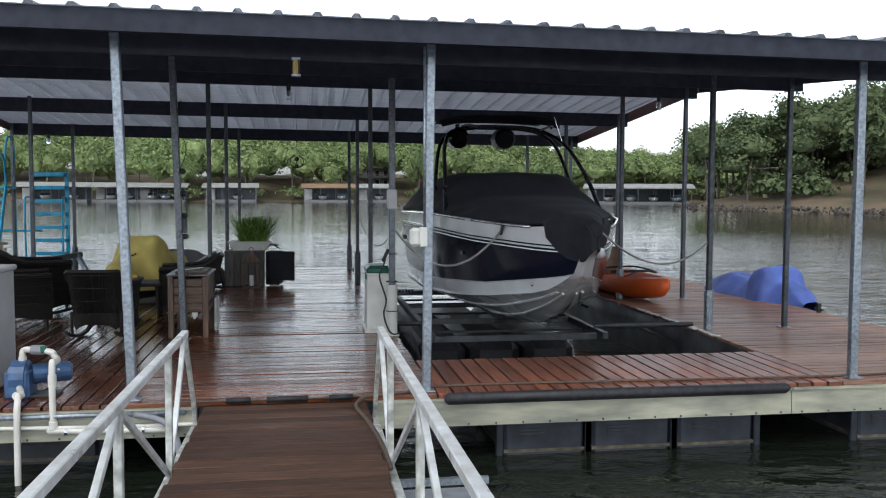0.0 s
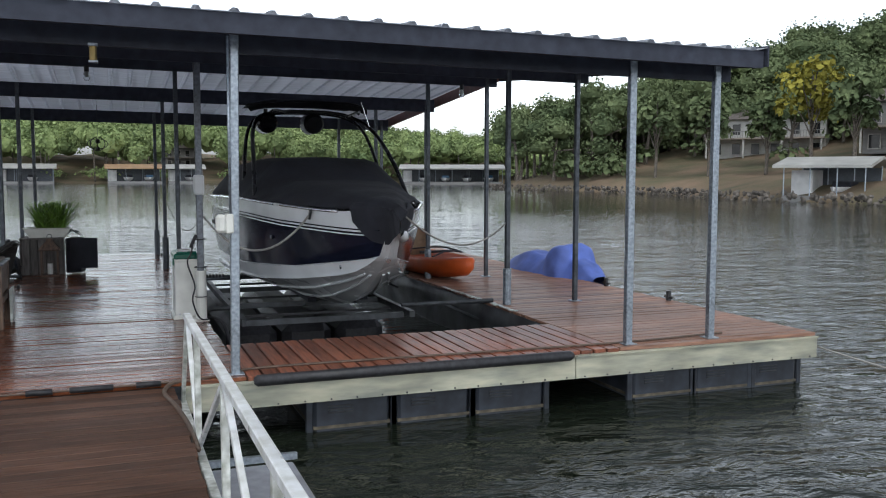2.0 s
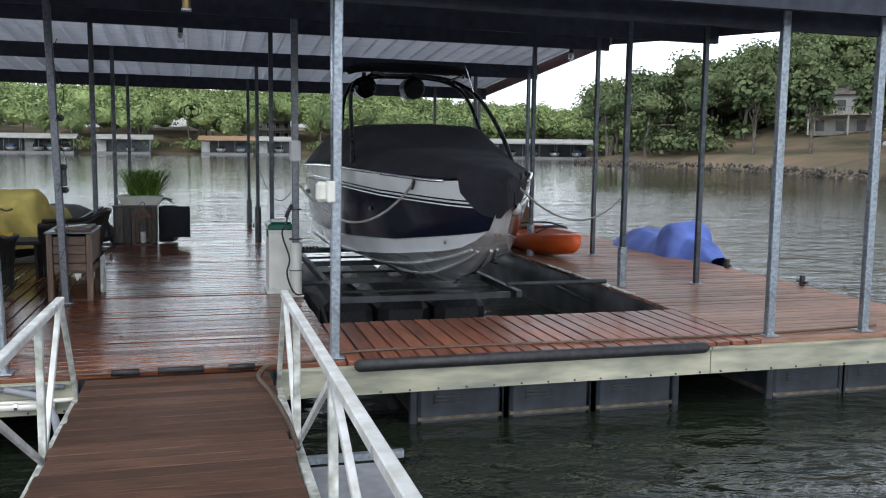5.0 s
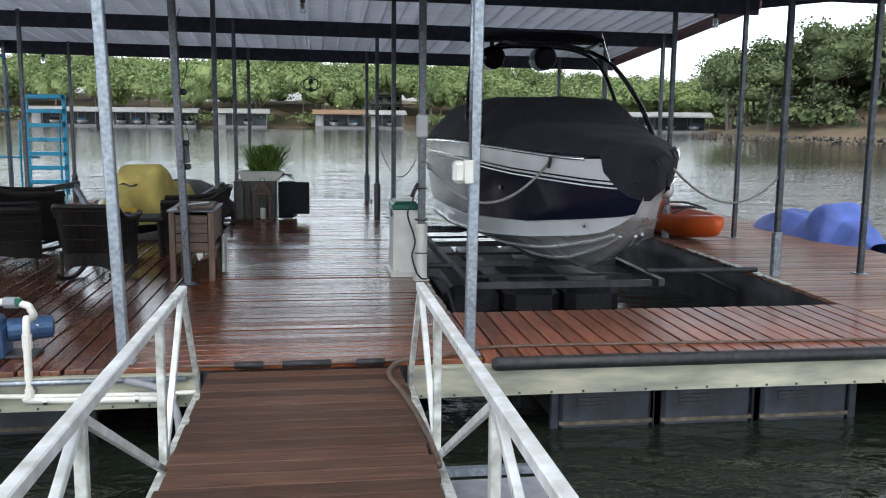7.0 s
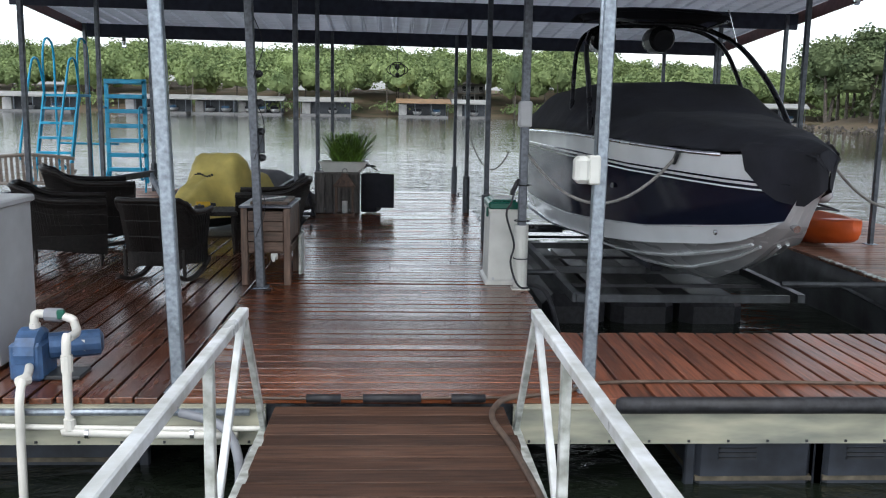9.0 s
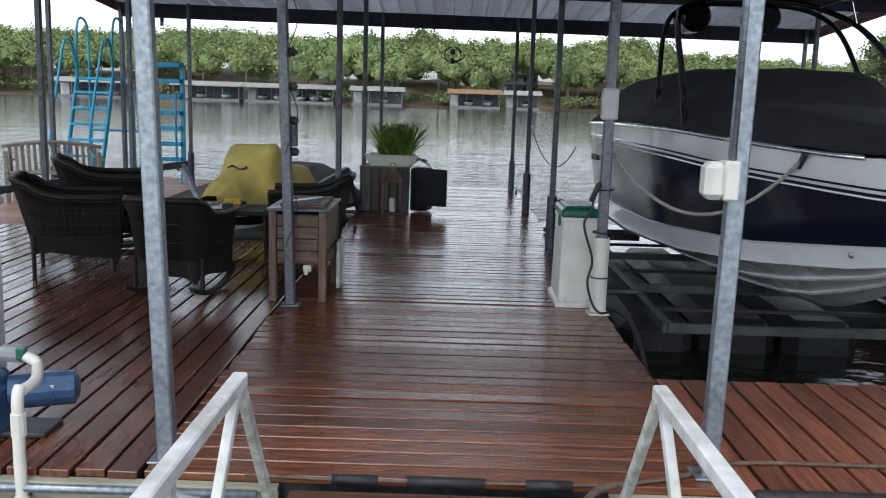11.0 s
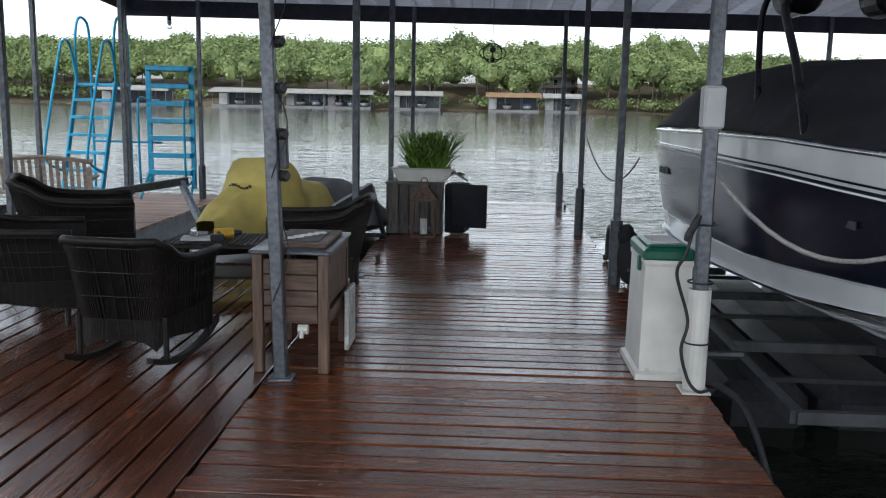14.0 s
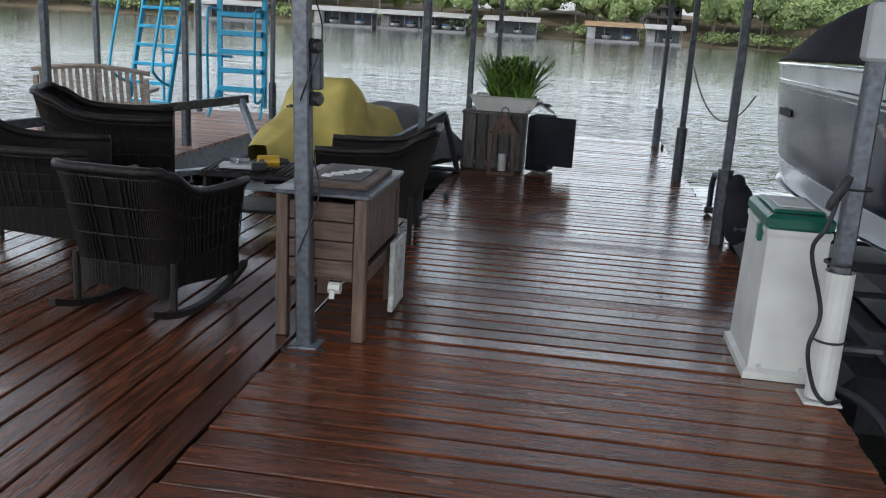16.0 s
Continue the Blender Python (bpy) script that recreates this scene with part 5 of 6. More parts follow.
part("drain_tap", bm, M["white_plastic"], cool, "white drain tap")
bm = BM()
box(bm, (cw / 2 + 0.04, 0.22, 0.22), (0.03, 0.30, 0.40), bevel=0.006)
part("shelf_board", bm, M["white_weather"], cool)

# post lights on the walkway post
sl = thing("speaker_lights", "dark round lights and a small box fixed to a post", "light", m=pose(-1.38, 3.22, 0, ry=-1.6))
for z in (1.22, 1.46, 1.72, 1.98):
    bm = BM()
    tube(bm, [(0.03, 0.03, z), (0.075, -0.01, z)], 0.034, 12)
    tube(bm, [(0.075, -0.01, z), (0.09, -0.03, z)], [0.030, 0.02], 12)
    part("lamp_head", bm, M["dark_plastic"], sl)
bm = BM()
box(bm, (0.06, 0.03, 1.36), (0.05, 0.05, 0.20), bevel=0.006)
part("driver_box", bm, M["post_dark"], sl)
rope("power_cable", "thin dark cable wound round a post", [(-1.38 + 0.05 * math.cos(a), 3.22 + 0.05 * math.sin(a), 0.02 + 2.8 * a / 24) for a in [0.2 * k for k in range(120)]], 0.004, "rubber", "cable")
rope("power_cable", "loop of thin cable lying at a post foot", [(-1.36 + 0.11 * math.cos(a), 3.12 + 0.05 * math.sin(a), 0.008) for a in [0.3 * k for k in range(20)]], 0.006, "rubber", "cable")


# ---- wicker ----
def wicker_shell(bm, rows, ribs=0.012):
    """Woven strands: a tube up each column of the grid of points rows, and along a few of its rows."""
    n = len(rows[0])
    for k in range(n):
        tube(bm, [r[k] for r in rows], ribs * 0.42, 4, cap=False)
    for r in rows[::5]:
        tube(bm, r, ribs * 0.40, 4, cap=False)


def wicker_chair(label, m, rocker=True, group="wicker chairs round the table"):
    """An armchair with a rolled back; it faces +y, and its base is at the floor."""
    t = thing("rocking_chair" if rocker else "armchair", label, "chair", group, m=m)
    z0, n = 0.32, 76

    def plan(u, flare=0.0):
        # u runs round the back from one arm to the other: straight sides, round corners, a nearly flat back
        a = math.pi * (1.0 + u)
        c, q = math.cos(a), abs(math.sin(a))
        x = math.copysign(abs(c) ** 0.42, c) * (0.30 + 0.035 * flare)
        y = -0.34 * q ** 0.42 - 0.13 * flare * q ** 0.7 + 0.40 * (abs(u - 0.5) * 2) ** 5
        return x, y, q

    def shell(u, v):
        x, y, q = plan(u, v)
        ear = 0.035 * math.exp(-((abs(u - 0.5) - 0.30) / 0.05) ** 2)
        rim = 0.655 + 0.155 * min(1.0, q / 0.8) ** 2.2 + ear
        return Vector((x * (1 + 0.05 * max(0.0, v - 0.8) / 0.2), y, z0 + (rim - z0) * v))

    rows = [[shell(k / n, v) for k in range(n + 1)] for v in [j / 16 for j in range(17)]]
    bm = BM()
    loft(bm, rows)
    bmesh.ops.solidify(bm, geom=bm.faces[:], thickness=0.004)
    wicker_shell(bm, [[p + Vector((p.x, p.y * 1.2, 0)).normalized() * 0.006 for p in r] for r in rows], 0.0105)
    part("backrest", bm, M["wicker"], t, "woven wicker back and arms")
    bm = BM()
    tube(bm, [p + Vector((0, 0, 0.01)) for p in rows[-1]], 0.026, 8)
    part("rim", bm, M["wicker"], t, smooth=True)
    bm = BM()
    skirt = [[Vector((*plan(k / n)[:2], z)) for k in range(n + 1)] for z in (z0, 0.27, 0.22, 0.17)]
    for k in range(n + 1):
        arch = abs(math.sin(3 * math.pi * k / n))
        skirt[3][k].z = 0.12 + 0.07 * arch
        skirt[2][k].z = 0.18 + 0.04 * arch
    loft(bm, skirt)
    bmesh.ops.solidify(bm, geom=bm.faces[:], thickness=0.004)
    wicker_shell(bm, skirt, 0.0115)
    part("skirt", bm, M["wicker"], t)
    bm = BM()
    box(bm, (0, 0.03, 0.33), (0.56, 0.62, 0.05), bevel=0.015)
    part("seat", bm, M["wicker"], t)
    bm = BM()
    box(bm, (0, 0.06, 0.39), (0.50, 0.54, 0.09), bevel=0.03)
    part("cushion", bm, M["cushion"], t, "beige seat cushion", smooth=True)
    for sx in (-1, 1):
        for y in (-0.30, 0.34):
            bm = BM()
            tube(bm, [(sx * 0.28, y, 0.05 if rocker else 0.0), (sx * 0.28, y, 0.34)], 0.019, 8)
            part("leg", bm, M["wicker"], t)
        if rocker:
            bm = BM()
            pts = [(sx * 0.275, -0.52 + k * 0.106, 0.022 + 0.42 * (-0.50 + k * 0.1) ** 2) for k in range(11)]
            loft(bm, [[(x - 0.02, y, z - 0.018), (x + 0.02, y, z - 0.018), (x + 0.02, y, z + 0.018), (x - 0.02, y, z + 0.018)] for x, y, z in pts], close=True, cap=True)
            part("rocker", bm, M["wicker"], t)
    return t


wicker_chair("dark wicker rocking chair with its back to the gangway", pose(-2.36, 3.60, 0, rz=-4))
wicker_chair("dark wicker armchair with a beige seat cushion", pose(-3.62, 4.44, 0, rz=-72) @ Matrix.Scale(1.04, 4), rocker=False)
wicker_chair("dark wicker rocking chair with a tall round back", pose(-3.78, 5.75, 0, rz=-66) @ Matrix.Scale(1.14, 4))
t = wicker_chair("dark wicker armchair beside the wooden cooler", pose(-1.62, 5.72, 0, rz=95), rocker=False)

table = thing("coffee_table", "low dark wicker table with a tool on it", "table", m=pose(-2.42, 5.55, 0, rz=6))
bm = BM()
box(bm, (0, 0, 0.44), (0.86, 0.62, 0.045), bevel=0.012)
for k in range(22):
    tube(bm, [(-0.41 + 0.039 * k, -0.30, 0.465), (-0.41 + 0.039 * k, 0.30, 0.465)], 0.007, 4)
part("tabletop", bm, M["wicker"], table)
for sx in (-1, 1):
    for sy in (-1, 1):
        bm = BM()
        bar(bm, (sx * 0.38, sy * 0.26, 0.43), (sx * 0.40, sy * 0.28, 0.0), 0.045)
        part("leg", bm, M["wicker"], table)
bm = BM()
box(bm, (0, 0, 0.17), (0.74, 0.50, 0.025), bevel=0.006)
part("shelf", bm, M["wicker"], table)
tool = thing("power_drill", "yellow and black power drill lying on its side", "drill", m=pose(-2.40, 5.50, 0.47, rz=25))
bm = BM()
tube(bm, [(-0.08, 0, 0.05), (0.08, 0, 0.05)], 0.045, 10)
part("body", bm, M["tool_yellow"], tool)
bm = BM()
tube(bm, [(0.08, 0, 0.05), (0.15, 0, 0.05)], [0.03, 0.018], 10)
part("chuck", bm, M["dark_plastic"], tool)
bm = BM()
bar(bm, (-0.04, 0, 0.05), (-0.07, -0.14, 0.04), 0.035, 0.05, bevel=0.008)
box(bm, (-0.08, -0.17, 0.04), (0.11, 0.06, 0.06), bevel=0.008)
part("grip", bm, M["dark_plastic"], tool)
tray = thing("tool_tray", "grey tray with metal fittings", "tray", m=pose(-2.58, 5.42, 0.47, rz=10))
bm = BM()
box(bm, (0, 0, 0.015), (0.30, 0.16, 0.03), bevel=0.006)
part("tray", bm, M["grey_box"], tray)
bm = BM()
tube(bm, [(-0.08, 0.0, 0.05), (0.06, 0.02, 0.05)], 0.022, 8)
tube(bm, [(-0.02, 0.0, 0.05), (-0.02, -0.05, 0.05)], 0.016, 8)
part("fitting", bm, M["chrome"], tray)


# ---- covered personal watercraft ----
def covered_ski(label, m, mats, hump=1.0):
    """A jet ski under a cloth cover, nose towards -y; hull of about 2.9 m."""
    t = thing("jet_ski", label, "jet ski", m=m)
    W = [(0, 0.10), (0.25, 0.34), (0.7, 0.50), (1.4, 0.56), (2.3, 0.52), (2.9, 0.44)]
    Z = [(0, 0.30), (0.3, 0.50), (0.62, 0.72 * hump), (0.82, 0.98 * hump), (1.0, 0.96 * hump), (1.18, 0.70 * hump), (1.6, 0.66 * hump), (2.2, 0.60), (2.6, 0.45), (2.9, 0.24)]
    rows = []
    for k in range(30):
        y = 2.9 * k / 29
        w, z = lerp_table(W, y), lerp_table(Z, y)
        bars = 0.32 if 0.7 < y < 1.1 else 0.12 + 0.1 * w
        row = []
        for a in range(15):
            u = a / 7 - 1
            s = 1 if u >= 0 else -1
            v = abs(u)
            x = bars * v / 0.35 if v < 0.35 else bars + (w + 0.03 - bars) * (v - 0.35) / 0.65
            zz = z - 0.02 * v if v < 0.35 else z - (z - 0.06) * ((v - 0.35) / 0.65) ** 1.25
            row.append((s * x, y, zz))
        rows.append(row)
    split = 17
    for nm, sl_, mt in (("front_cover", rows[:split + 1], mats[0]), ("rear_cover", rows[split:], mats[1])):
        bm = BM()
        loft(bm, sl_)
        bmesh.ops.subdivide_edges(bm, edges=bm.edges[:], cuts=1, use_grid_fill=True)
        for v in bm.verts:
            v.co += 0.035 * noise.noise_vector(v.co * 3.3) + 0.014 * noise.noise_vector(v.co * 8 + Vector((5, 0, 0)))
        part(nm, bm, M[mt], t, smooth=True)
    bm = BM()
    loft(bm, [[(-lerp_table(W, y), y, 0.10), (-lerp_table(W, y) * 0.7, y, -0.05), (0, y, -0.14 + 0.14 * max(0, 1 - y * 2)), (lerp_table(W, y) * 0.7, y, -0.05), (lerp_table(W, y), y, 0.10)] for y in (0.02, 0.3, 0.8, 1.5, 2.3, 2.9)], close=True, cap=True)
    part("hull", bm, M["dark_plastic"], t)
    return t


ski = covered_ski("jet ski under a yellow and grey cloth cover", pose(-3.05, 7.0, 0.10, rz=-27), ("yellow_cloth", "grey_cloth"), 0.94)
bm = BM()
for k in range(8):
    box(bm, (-0.13 + 0.04 * k, 0.52, 0.62 + 0.02 * math.sin(k)), (0.028, 0.012, 0.03), Matrix.Rotation(0.5, 3, "X"))
part("small_marks", bm, M["dark_print"], ski, "row of small dark marks")
skil = thing("ski_port", "dark floating platform under the covered jet ski", "floating port", m=pose(-2.5, 8.2, 0, rz=-27))
bm = BM()
box(bm, (0, 0, -0.32), (1.3, 3.1, 0.5), bevel=0.08)
part("body", bm, M["rubber"], skil)
blue = covered_ski("jet ski under a bright blue cloth cover", pose(7.80, 5.15, -0.25, rz=4), ("blue_cloth", "blue_cloth"), 0.82)
port = thing("ski_port", "dark floating platform beside the finger", "floating port", m=pose(8.15, 6.2, 0))
bm = BM()
box(bm, (0, 0, -0.55), (1.05, 3.0, 0.3), bevel=0.08)
part("body", bm, M["rubber"], port)

# kayak
kay = thing("kayak", "orange sit-on kayak with a mesh seat", "kayak", m=pose(5.40, 7.30, 0.0, rz=4) @ Matrix.Scale(1.2, 4))
W = [(-1.55, 0.05), (-1.3, 0.22), (-0.8, 0.35), (0, 0.40), (0.8, 0.36), (1.3, 0.22), (1.55, 0.04)]
bm = BM()
rows = []
for k in range(21):
    y = -1.55 + 3.1 * k / 20
    w = lerp_table(W, y)
    r = 0.05 * (abs(y) / 1.55) ** 3
    lift_ = 0.14 * (abs(y) / 1.55) ** 4
    rows.append([(-w * 0.45, y, 0.02 + lift_), (-w * 0.95, y, 0.12 + lift_ * 0.8), (-w, y, 0.27 + r), (-w * 0.88, y, 0.31 + r), (-w * 0.7, y, 0.30 + r - (0.12 if abs(y) < 1.0 else 0)), (0, y, 0.28 + r - (0.16 if abs(y) < 1.0 else -0.03)),
                 (w * 0.7, y, 0.30 + r - (0.12 if abs(y) < 1.0 else 0)), (w * 0.88, y, 0.31 + r), (w, y, 0.27 + r), (w * 0.95, y, 0.12 + lift_ * 0.8), (w * 0.45, y, 0.02 + lift_)])
loft(bm, rows, close=True, cap=True)
part("hull", bm, M["orange"], kay, smooth=True)
bm = BM()
loft(bm, [[(-0.20 * s, 0.25 + 0.10 * z, 0.25 + 0.42 * z), (0, 0.30 + 0.10 * z, 0.25 + 0.42 * z), (0.20 * s, 0.25 + 0.10 * z, 0.25 + 0.42 * z)] for z, s in ((0, 0.9), (0.3, 1.1), (0.7, 1.05), (0.95, 0.7), (1.0, 0.3))])
bmesh.ops.solidify(bm, geom=bm.faces[:], thickness=0.03)
part("seat_back", bm, M["cushion"], kay, "brown mesh seat back", smooth=True)
bm = BM()
tube(bm, bend([(-0.3, -1.0, 0.34), (0, -0.85, 0.40), (0.3, -0.7, 0.36), (0.1, -0.4, 0.42), (-0.25, -0.1, 0.38)], 5), 0.012, 6)
tube(bm, [(-0.28, -0.5, 0.36), (0.28, -0.45, 0.36)], 0.02, 6)
part("deck_gear", bm, M["rubber"], kay)


# ---- swim ladders and bench on the swim finger ----
def tread_ladder(m):
    t = thing("swim_ladder", "turquoise aluminium boarding ladder with flat treads, swung up", "ladder", "turquoise swim ladders", m=m)
    for sx in (-1, 1):
        bm = BM()
        bar(bm, (sx * 0.36, 0, 0.15), (sx * 0.36, 0, 2.15), 0.075, 0.06, up=(0, 1, 0), bevel=0.004)
        part("side_rail", bm, M["teal"], t)
        bm = BM()
        tube(bm, bend([(sx * 0.36, -0.08, 1.60), (sx * 0.37, -0.35, 1.62), (sx * 0.37, -0.45, 1.45), (sx * 0.37, -0.45, 0.45), (sx * 0.37, -0.38, 0.25), (sx * 0.36, -0.05, 0.30)], 5), 0.02, 8)
        part("handrail", bm, M["teal"], t, smooth=True)
        bm = BM()
        bar(bm, (sx * 0.36, 0.0, 0.5), (sx * 0.42, -0.35, 0.0), 0.03)
        part("foot", bm, M["teal"], t)
    for k in range(7):
        bm = BM()
        box(bm, (0, -0.06, 0.42 + 0.28 * k), (0.70, 0.15, 0.08), bevel=0.008)
        part("tread", bm, M["teal"], t)
    bm = BM()
    box(bm, (0, 0.0, 2.10), (0.72, 0.05, 0.10))
    part("top_plate", bm, M["teal"], t)
    return t


tread_ladder(pose(-5.36, 12.55, 0, rz=0))


def slide_ladder(m):
    t = thing("swim_ladder", "turquoise tube ladder with tall looped handrails, swung up", "ladder", "turquoise swim ladders", m=m)
    for sx in (-1, 1):
        bm = BM()
        bar(bm, (sx * 0.34, 0.0, 0.02), (sx * 0.34, 0.55, 1.85), 0.035, 0.09, up=(0, 1, 0), bevel=0.004)
        part("side_rail", bm, M["teal"], t)
        bm = BM()
        tube(bm, bend([(sx * 0.34, 0.10, 0.45), (sx * 0.36, -0.28, 0.62), (sx * 0.36, -0.32, 0.9), (sx * 0.36, 0.12, 2.25), (sx * 0.36, 0.25, 2.48), (sx * 0.36, 0.42, 2.45), (sx * 0.35, 0.52, 2.1), (sx * 0.34, 0.56, 1.7)], 5), 0.022, 8)
        part("handrail", bm, M["teal"], t, smooth=True)
        bm = BM()
        tube(bm, bend([(sx * 0.34, 0.95, 0.02), (sx * 0.34, 0.95, 1.7), (sx * 0.34, 0.95, 2.6), (sx * 0.34, 0.85, 2.85), (sx * 0.34, 0.65, 2.85), (sx * 0.34, 0.55, 2.5), (sx * 0.34, 0.55, 1.85)], 5), 0.022, 8)
        part("rear_loop", bm, M["teal"], t, smooth=True)
    for k in range(6):
        f = 0.10 + 0.15 * k
        bm = BM()
        box(bm, (0, 0.0 + 0.55 * f, 0.02 + 1.83 * f), (0.66, 0.12, 0.05), bevel=0.006)
        part("tread", bm, M["teal"], t)
    bm = BM()
    box(bm, (0, 0.75, 1.82), (0.74, 0.45, 0.05), bevel=0.008)
    part("platform", bm, M["teal"], t)
    bm = BM()
    tube(bm, [(-0.34, 0.95, 0.9), (0.9, 0.95, 0.9)], 0.02, 8)
    part("crossbar", bm, M["teal"], t)
    return t


slide_ladder(pose(-6.55, 11.75, 0, rz=-8))

bench = thing("bench", "weathered slatted wooden bench with a curved back", "bench", m=pose(-5.88, 9.25, 0, rz=16))
for sx in (-1, 1):
    for y, h in ((0.22, 0.42), (-0.25, 0.75)):
        bm = BM()
        bar(bm, (sx * 0.62, y, 0), (sx * 0.62, y - (0.08 if h > 0.5 else 0), h), 0.05, 0.06)
        part("leg", bm, M["old_teak"], bench)
    bm = BM()
    bar(bm, (sx * 0.62, -0.28, 0.60), (sx * 0.62, 0.28, 0.60), 0.06, 0.03)
    part("armrest", bm, M["old_teak"], bench)
for k in range(5):
    bm = BM()
    box(bm, (0, -0.2 + 0.105 * k, 0.42), (1.34, 0.085, 0.022), bevel=0.004)
    part("seat_slat", bm, M["old_teak"], bench)
for k in range(15):
    x = -0.56 + 0.08 * k
    bm = BM()
    bar(bm, (x, -0.25, 0.46), (x, -0.33, 0.80 + 0.07 * math.cos(x * 2.2)), 0.045, 0.016)
    part("back_slat", bm, M["old_teak"], bench)
bm = BM()
tube(bm, [(-0.66 + 0.11 * k, -0.33, 0.81 + 0.07 * math.cos((-0.66 + 0.11 * k) * 2.2)) for k in range(13)], 0.03, 6)
part("top_rail", bm, M["old_teak"], bench)

brace = thing("ski_lift", "dark square tube lift arm at the ski slip", "ski lift", m=pose(-4.4, 7.6, 0))
bm = BM()
bar(bm, (-1.2, -1.2, 0.42), (0.55, 1.25, 0.64), 0.06, 0.09, bevel=0.006)
part("long_arm", bm, M["post_dark"], brace)
bm = BM()
bar(bm, (0.50, 1.18, 0.62), (0.95, 0.75, 0.0), 0.06, 0.09, bevel=0.006)
part("leg", bm, M["galv"], brace)
bm = BM()
bar(bm, (-0.1, 0.3, 0.50), (-0.35, 1.0, -0.02), 0.03, 0.03)
part("strut", bm, M["galv"], brace)
bm = BM()
bar(bm, (-0.15, -0.7, -0.02), (0.95, 0.78, -0.02), 0.12, 0.05)
part("base", bm, M["galv"], brace)
brace2 = thing("ski_lift", "dark square tube lift arm beside the walkway", "ski lift", m=pose(-1.6, 7.5, 0))
bm = BM()
bar(bm, (-0.35, -1.0, 0.42), (0.08, 0.85, 0.66), 0.06, 0.10, bevel=0.006)
part("long_arm", bm, M["post_dark"], brace2)
bm = BM()
bar(bm, (0.10, 0.82, 0.66), (0.20, 1.30, 0.0), 0.045, 0.045)
part("leg", bm, M["post_dark"], brace2)
bm = BM()
tube(bm, [(-1.0, 1.25, 0.04), (0.20, 1.25, 0.04)], 0.025, 8)
part("base_tube", bm, M["post_dark"], brace2)

# ---- planter group ----
crate = thing("storage_crate", "weathered grey slatted wooden deck crate", "crate", m=pose(-1.0, 9.45, 0))
for k in range(5):
    bm = BM()
    box(bm, (-0.33 + 0.13 * k, -0.30, 0.32), (0.12, 0.025, 0.62), bevel=0.004)
    part("slat", bm, M["crate"], crate)
for sx in (-0.41, 0.26):
    bm = BM()
    box(bm, (sx, 0, 0.32), (0.03, 0.58, 0.62))
    part("side", bm, M["crate"], crate)
bm = BM()
box(bm, (-0.075, 0.30, 0.32), (0.66, 0.025, 0.62))
part("back", bm, M["crate"], crate)
bm = BM()
box(bm, (-0.075, 0, 0.645), (0.72, 0.68, 0.03), bevel=0.006)
part("lid", bm, M["crate"], crate)
whitep = thing("planter", "white trough planter with blue-striped side", "planter", m=pose(-0.98, 9.45, 0.66))
bm = BM()
loft(bm, [[(-w, -d, z), (w, -d, z), (w, d, z), (-w, d, z)] for z, w, d in ((0, 0.30, 0.20), (0.15, 0.38, 0.25), (0.17, 0.40, 0.27), (0.17, 0.35, 0.22), (0.10, 0.33, 0.20))], close=True, cap=True)
part("trough", bm, M["white_plastic"], whitep)
fern = thing("potted_fern", "lush green grassy fern in the white planter", "plant", m=pose(-0.93, 9.45, 0.78))
bm = BM()
for k in range(420):
    a, out, hgt = rng.uniform(0, 6.283), rng.uniform(0.10, 0.50), rng.uniform(0.16, 0.52)
    bx, by = rng.uniform(-0.22, 0.22), rng.uniform(-0.10, 0.10)
    pts = [Vector((bx, by, 0)), Vector((bx + out * 0.35 * math.cos(a), by + out * 0.35 * math.sin(a), hgt * 0.6)), Vector((bx + out * 0.75 * math.cos(a), by + out * 0.75 * math.sin(a), hgt)), Vector((bx + out * 1.1 * math.cos(a), by + out * 1.1 * math.sin(a), hgt * 0.88))]
    sd = Vector((-math.sin(a), math.cos(a), 0)) * 0.011
    v = [[bm.verts.new(p - sd * f), bm.verts.new(p + sd * f)] for p, f in zip(pts, (0.8, 1.2, 0.9, 0.15))]
    for q, w in zip(v, v[1:]):
        bm.faces.new((q[0], q[1], w[1], w[0]))
part("leaves", bm, M["fern"], fern)
panel = thing("cushion_box", "tall black fabric storage box beside the crate", "box", m=pose(-0.56, 9.25, 0, rz=-12))
bm = BM()
box(bm, (0, 0.12, 0.33), (0.26, 0.34, 0.62), bevel=0.02)
part("body", bm, M["canvas"], panel)
bm = BM()
box(bm, (0.20, -0.10, 0.38), (0.46, 0.035, 0.54), bevel=0.008)
part("flap", bm, M["canvas"], panel, "flat black side flap")
stripe = thing("folded_towel", "white and blue wavy-striped cushion on the box", "cushion", m=pose(-0.58, 9.38, 0.64))
bm = BM()
rows = [[(-0.17, -0.16 + 0.04 * k, 0.02 + 0.03 * math.sin(k)), (0, -0.16 + 0.04 * k, 0.13 + 0.02 * math.sin(k * 1.3)), (0.17, -0.16 + 0.04 * k, 0.03)] for k in range(9)]
loft(bm, rows)
bmesh.ops.solidify(bm, geom=bm.faces[:], thickness=0.03)
part("cloth", bm, M["white_print"], stripe, smooth=True)
for k in range(3):
    bm = BM()
    loft(bm, [[(-0.13 + 0.10 * k + 0.03 * math.sin(j * 0.9) + e, -0.16 + 0.04 * j, 0.075 + 0.06 * (1 - abs(-0.13 + 0.10 * k) / 0.17) + 0.02 * math.sin(j * 1.3)) for e in (0, 0.035)] for j in range(9)])
    bmesh.ops.solidify(bm, geom=bm.faces[:], thickness=0.008)
    part("stripe", bm, M["dark_print"], stripe)
lan = thing("lantern", "dark wooden candle lantern with glass sides", "lantern", m=pose(-0.94, 9.02, 0))
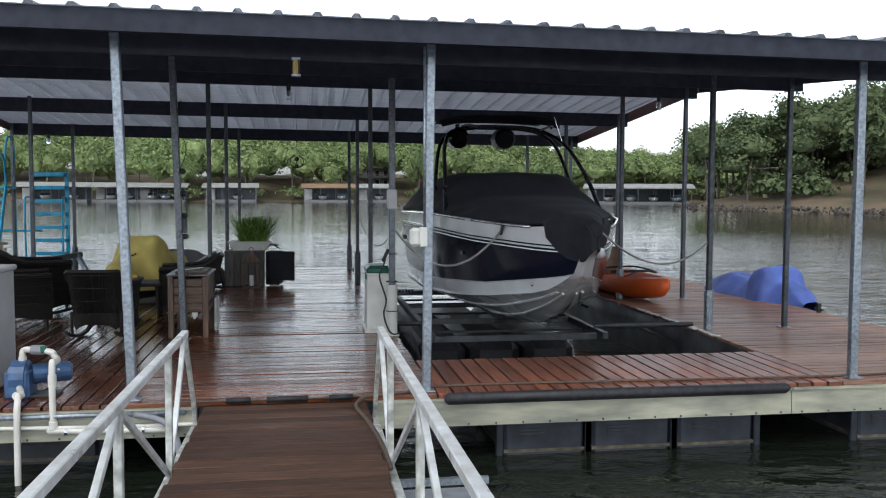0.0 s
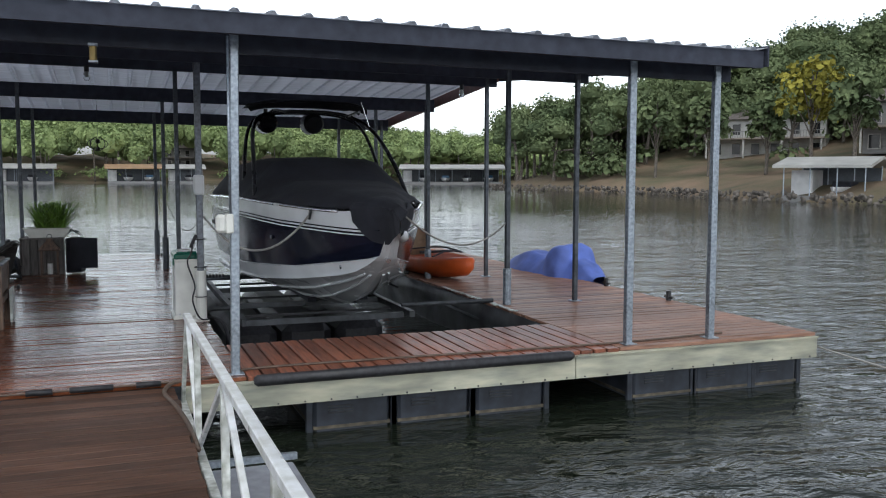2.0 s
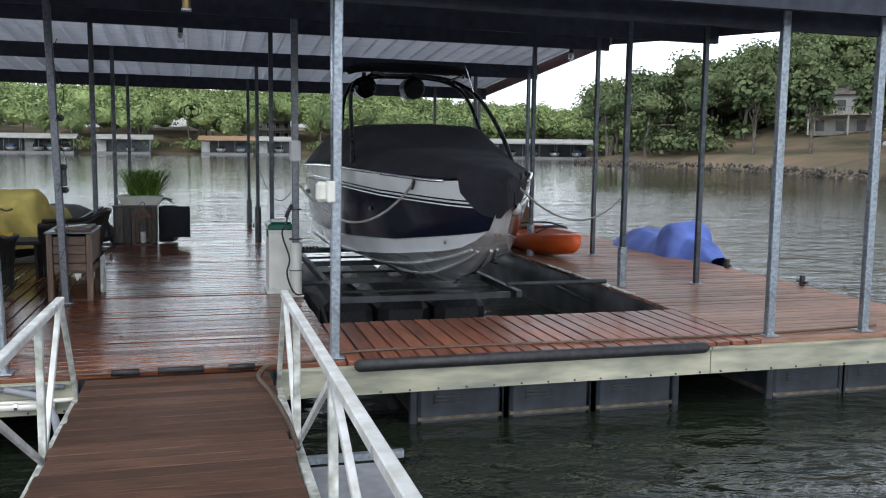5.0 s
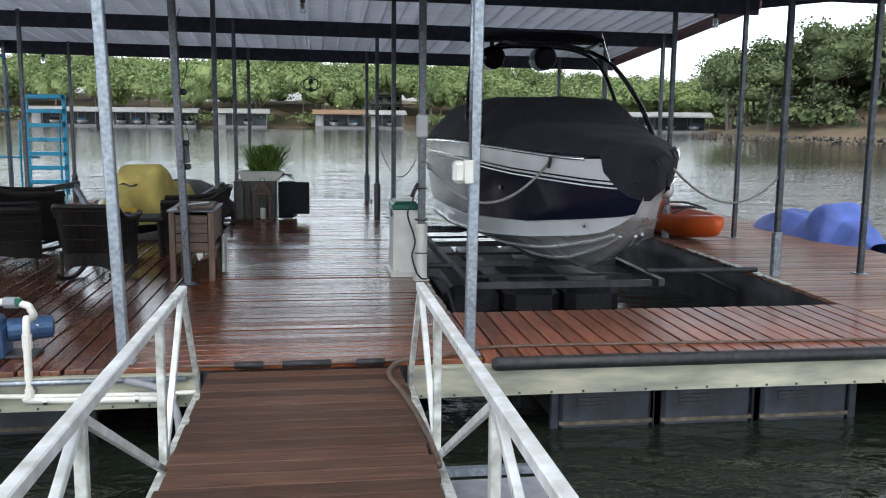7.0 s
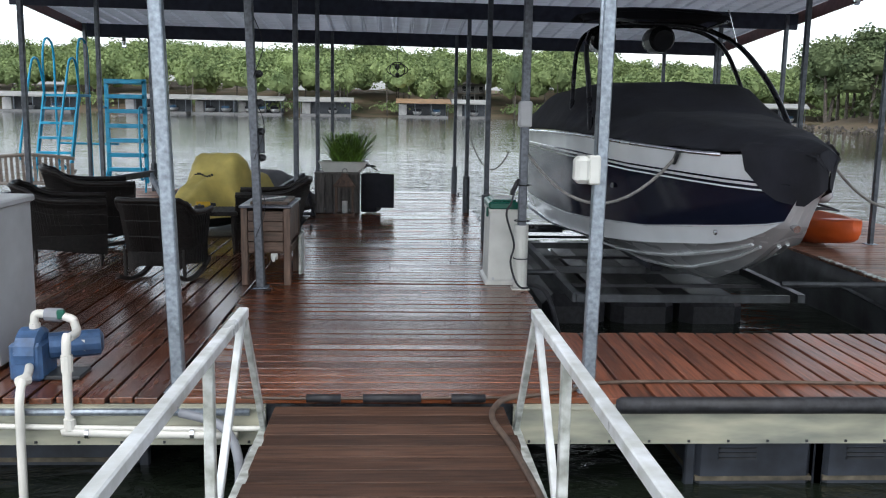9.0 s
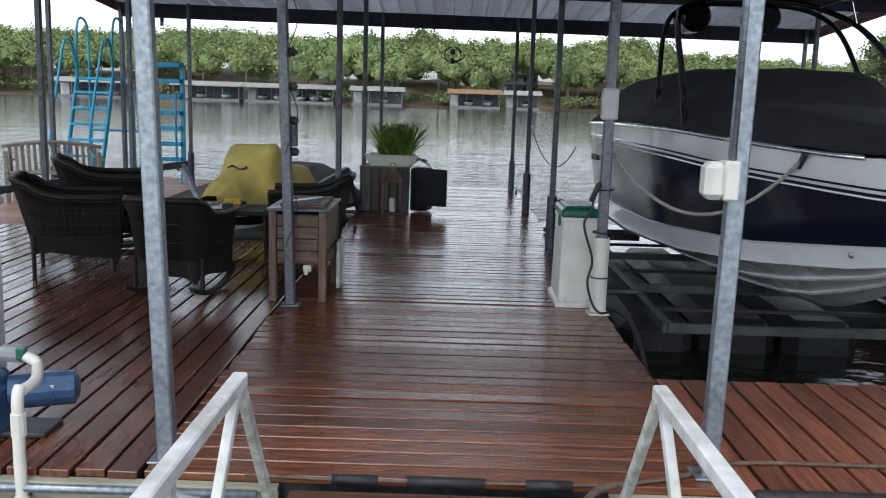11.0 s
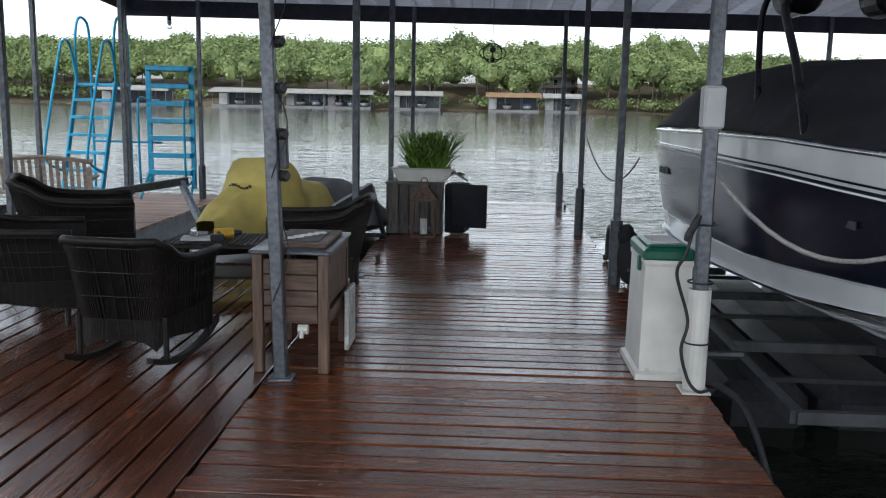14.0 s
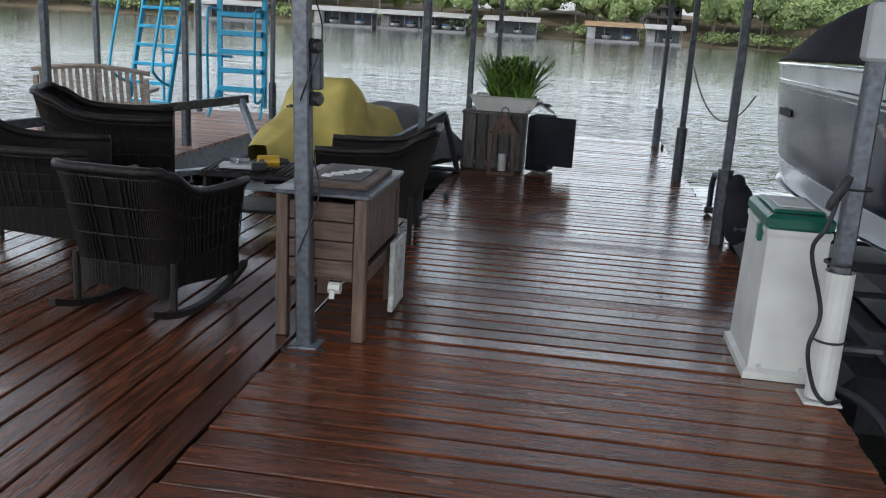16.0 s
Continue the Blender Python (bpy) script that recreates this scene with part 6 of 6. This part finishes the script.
for sx in (-1, 1):
    for sy in (-1, 1):
        bm = BM()
        bar(bm, (sx * 0.13, sy * 0.13, 0), (sx * 0.13, sy * 0.13, 0.46), 0.03)
        part("corner_post", bm, M["barn"], lan)
bm = BM()
loft(bm, [[(-w, -w, z), (w, -w, z), (w, w, z), (-w, w, z)] for z, w in ((0.45, 0.17), (0.48, 0.17), (0.62, 0.05), (0.66, 0.05))], close=True, cap=True)
part("roof", bm, M["barn"], lan)
bm = BM()
tube(bm, [(0.04 * math.cos(a), 0, 0.69 + 0.04 * math.sin(a)) for a in [k * math.pi / 6 for k in range(12)]], 0.006, 5, closed=True)
part("ring", bm, M["post_dark"], lan)
bm = BM()
box(bm, (0, 0, 0.015), (0.30, 0.30, 0.03))
part("base", bm, M["barn"], lan)
bm = BM()
tube(bm, [(0, 0, 0.03), (0, 0, 0.22)], 0.045, 12)
part("candle", bm, M["white_print"], lan, "white pillar candle")

# ---- hanging things ----
spin = thing("wind_spinner", "black wire wind spinner hanging from the rear beam", "wind spinner", m=pose(-0.13, 11.9, 2.40))
bm = BM()
tube(bm, [(0, 0, 0.16), (0, 0, roof_z(11.9, -0.13) - 2.40 - 0.01)], 0.004, 5)
part("string", bm, M["dark_print"], spin)
for k in range(4):
    bm = BM()
    a0 = k * math.pi / 4
    tube(bm, [(0.20 * math.cos(a0) * math.sin(a), 0.20 * math.sin(a0) * math.sin(a), 0.14 * math.cos(a) * (1 if k % 2 else 0.75)) for a in [j * math.pi / 10 for j in range(20)]], 0.008, 5, closed=True)
    part("hoop", bm, M["dark_print"], spin)
bm = BM()
bmesh.ops.create_uvsphere(bm, u_segments=10, v_segments=6, radius=0.05, matrix=pose(0, 0, 0.05))
bmesh.ops.create_uvsphere(bm, u_segments=10, v_segments=6, radius=0.045, matrix=pose(0, 0, -0.10))
part("ball", bm, M["dark_print"], spin)


def jar_lamp(x, y, label):
    z = roof_z(y, x) - 0.006 - 0.25
    t = thing("hanging_lamp", label, "lamp", "jar lamps under the roof", m=pose(x, y, z))
    bm = BM()
    tube(bm, [(0, 0, 0.02), (0, 0, -0.07)], 0.035, 10)
    part("socket", bm, M["dark_plastic"], t)
    bm = BM()
    tube(bm, [(0, 0, -0.07), (0, 0, -0.09), (0, 0, -0.18), (0, 0, -0.20)], [0.03, 0.042, 0.042, 0.03], 12)
    part("jar", bm, M["glass"], t, "clear glass jar", smooth=True)
    bm = BM()
    tube(bm, [(0, 0, -0.08), (0, 0, -0.15)], 0.018, 8)
    part("bulb", bm, M["white_print"], t)


jar_lamp(-5.4, 12.72, "small glass jar lamp below a roof beam")
jar_lamp(5.75, 6.36, "small glass jar lamp below a roof beam")
jar_lamp(-0.2, 6.36, "small glass jar lamp below a roof beam")
fl = thing("hanging_lamp", "amber glass lantern lamp on the front beam", "lamp", m=pose(-0.03, 0.1, 2.86) @ Matrix.Scale(0.85, 4))
bm = BM()
box(bm, (0, 0, -0.01), (0.09, 0.09, 0.03), bevel=0.005)
part("cap", bm, M["galv"], fl)
bm = BM()
box(bm, (0, 0, -0.17), (0.09, 0.09, 0.02), bevel=0.005)
part("base", bm, M["galv"], fl)
bm = BM()
tube(bm, [(0, 0, -0.025), (0, 0, -0.16)], 0.036, 10)
part("glass", bm, M["brass"], fl, "amber glass body")

# ---- boards, last of all ----
deck("floor_walkway", "wet red-brown boards across the main walkway", WALK0, WALK1, 0.0, END, "x", "deck_wet")
deck("floor_sitting_area", "wet red-brown boards under the wicker chairs", -7.2, WALK0 - 0.01, 0.0, 6.9, "y", "deck_wet_y")
deck("floor_swim_finger", "weathered boards of the swim platform finger", -7.2, -4.55, 6.91, END, "x", "deck_dry")
deck("floor_cross_deck", "red-brown boards in front of the boat slip", WALK1 + 0.01, SLIP_X, 0.0, SLIP_Y, "y", "deck_cross")
deck("floor_finger", "dry pale red-brown boards of the outer finger", SLIP_X + 0.01, 7.57, 0.0, END, "x", "deck_dry")
deck("", "", GX0, GX1, -GL, -0.03, "x", "gang_wood", pw=0.152, gap=0.006, z=0.0, parent=gang, warp=0.005)
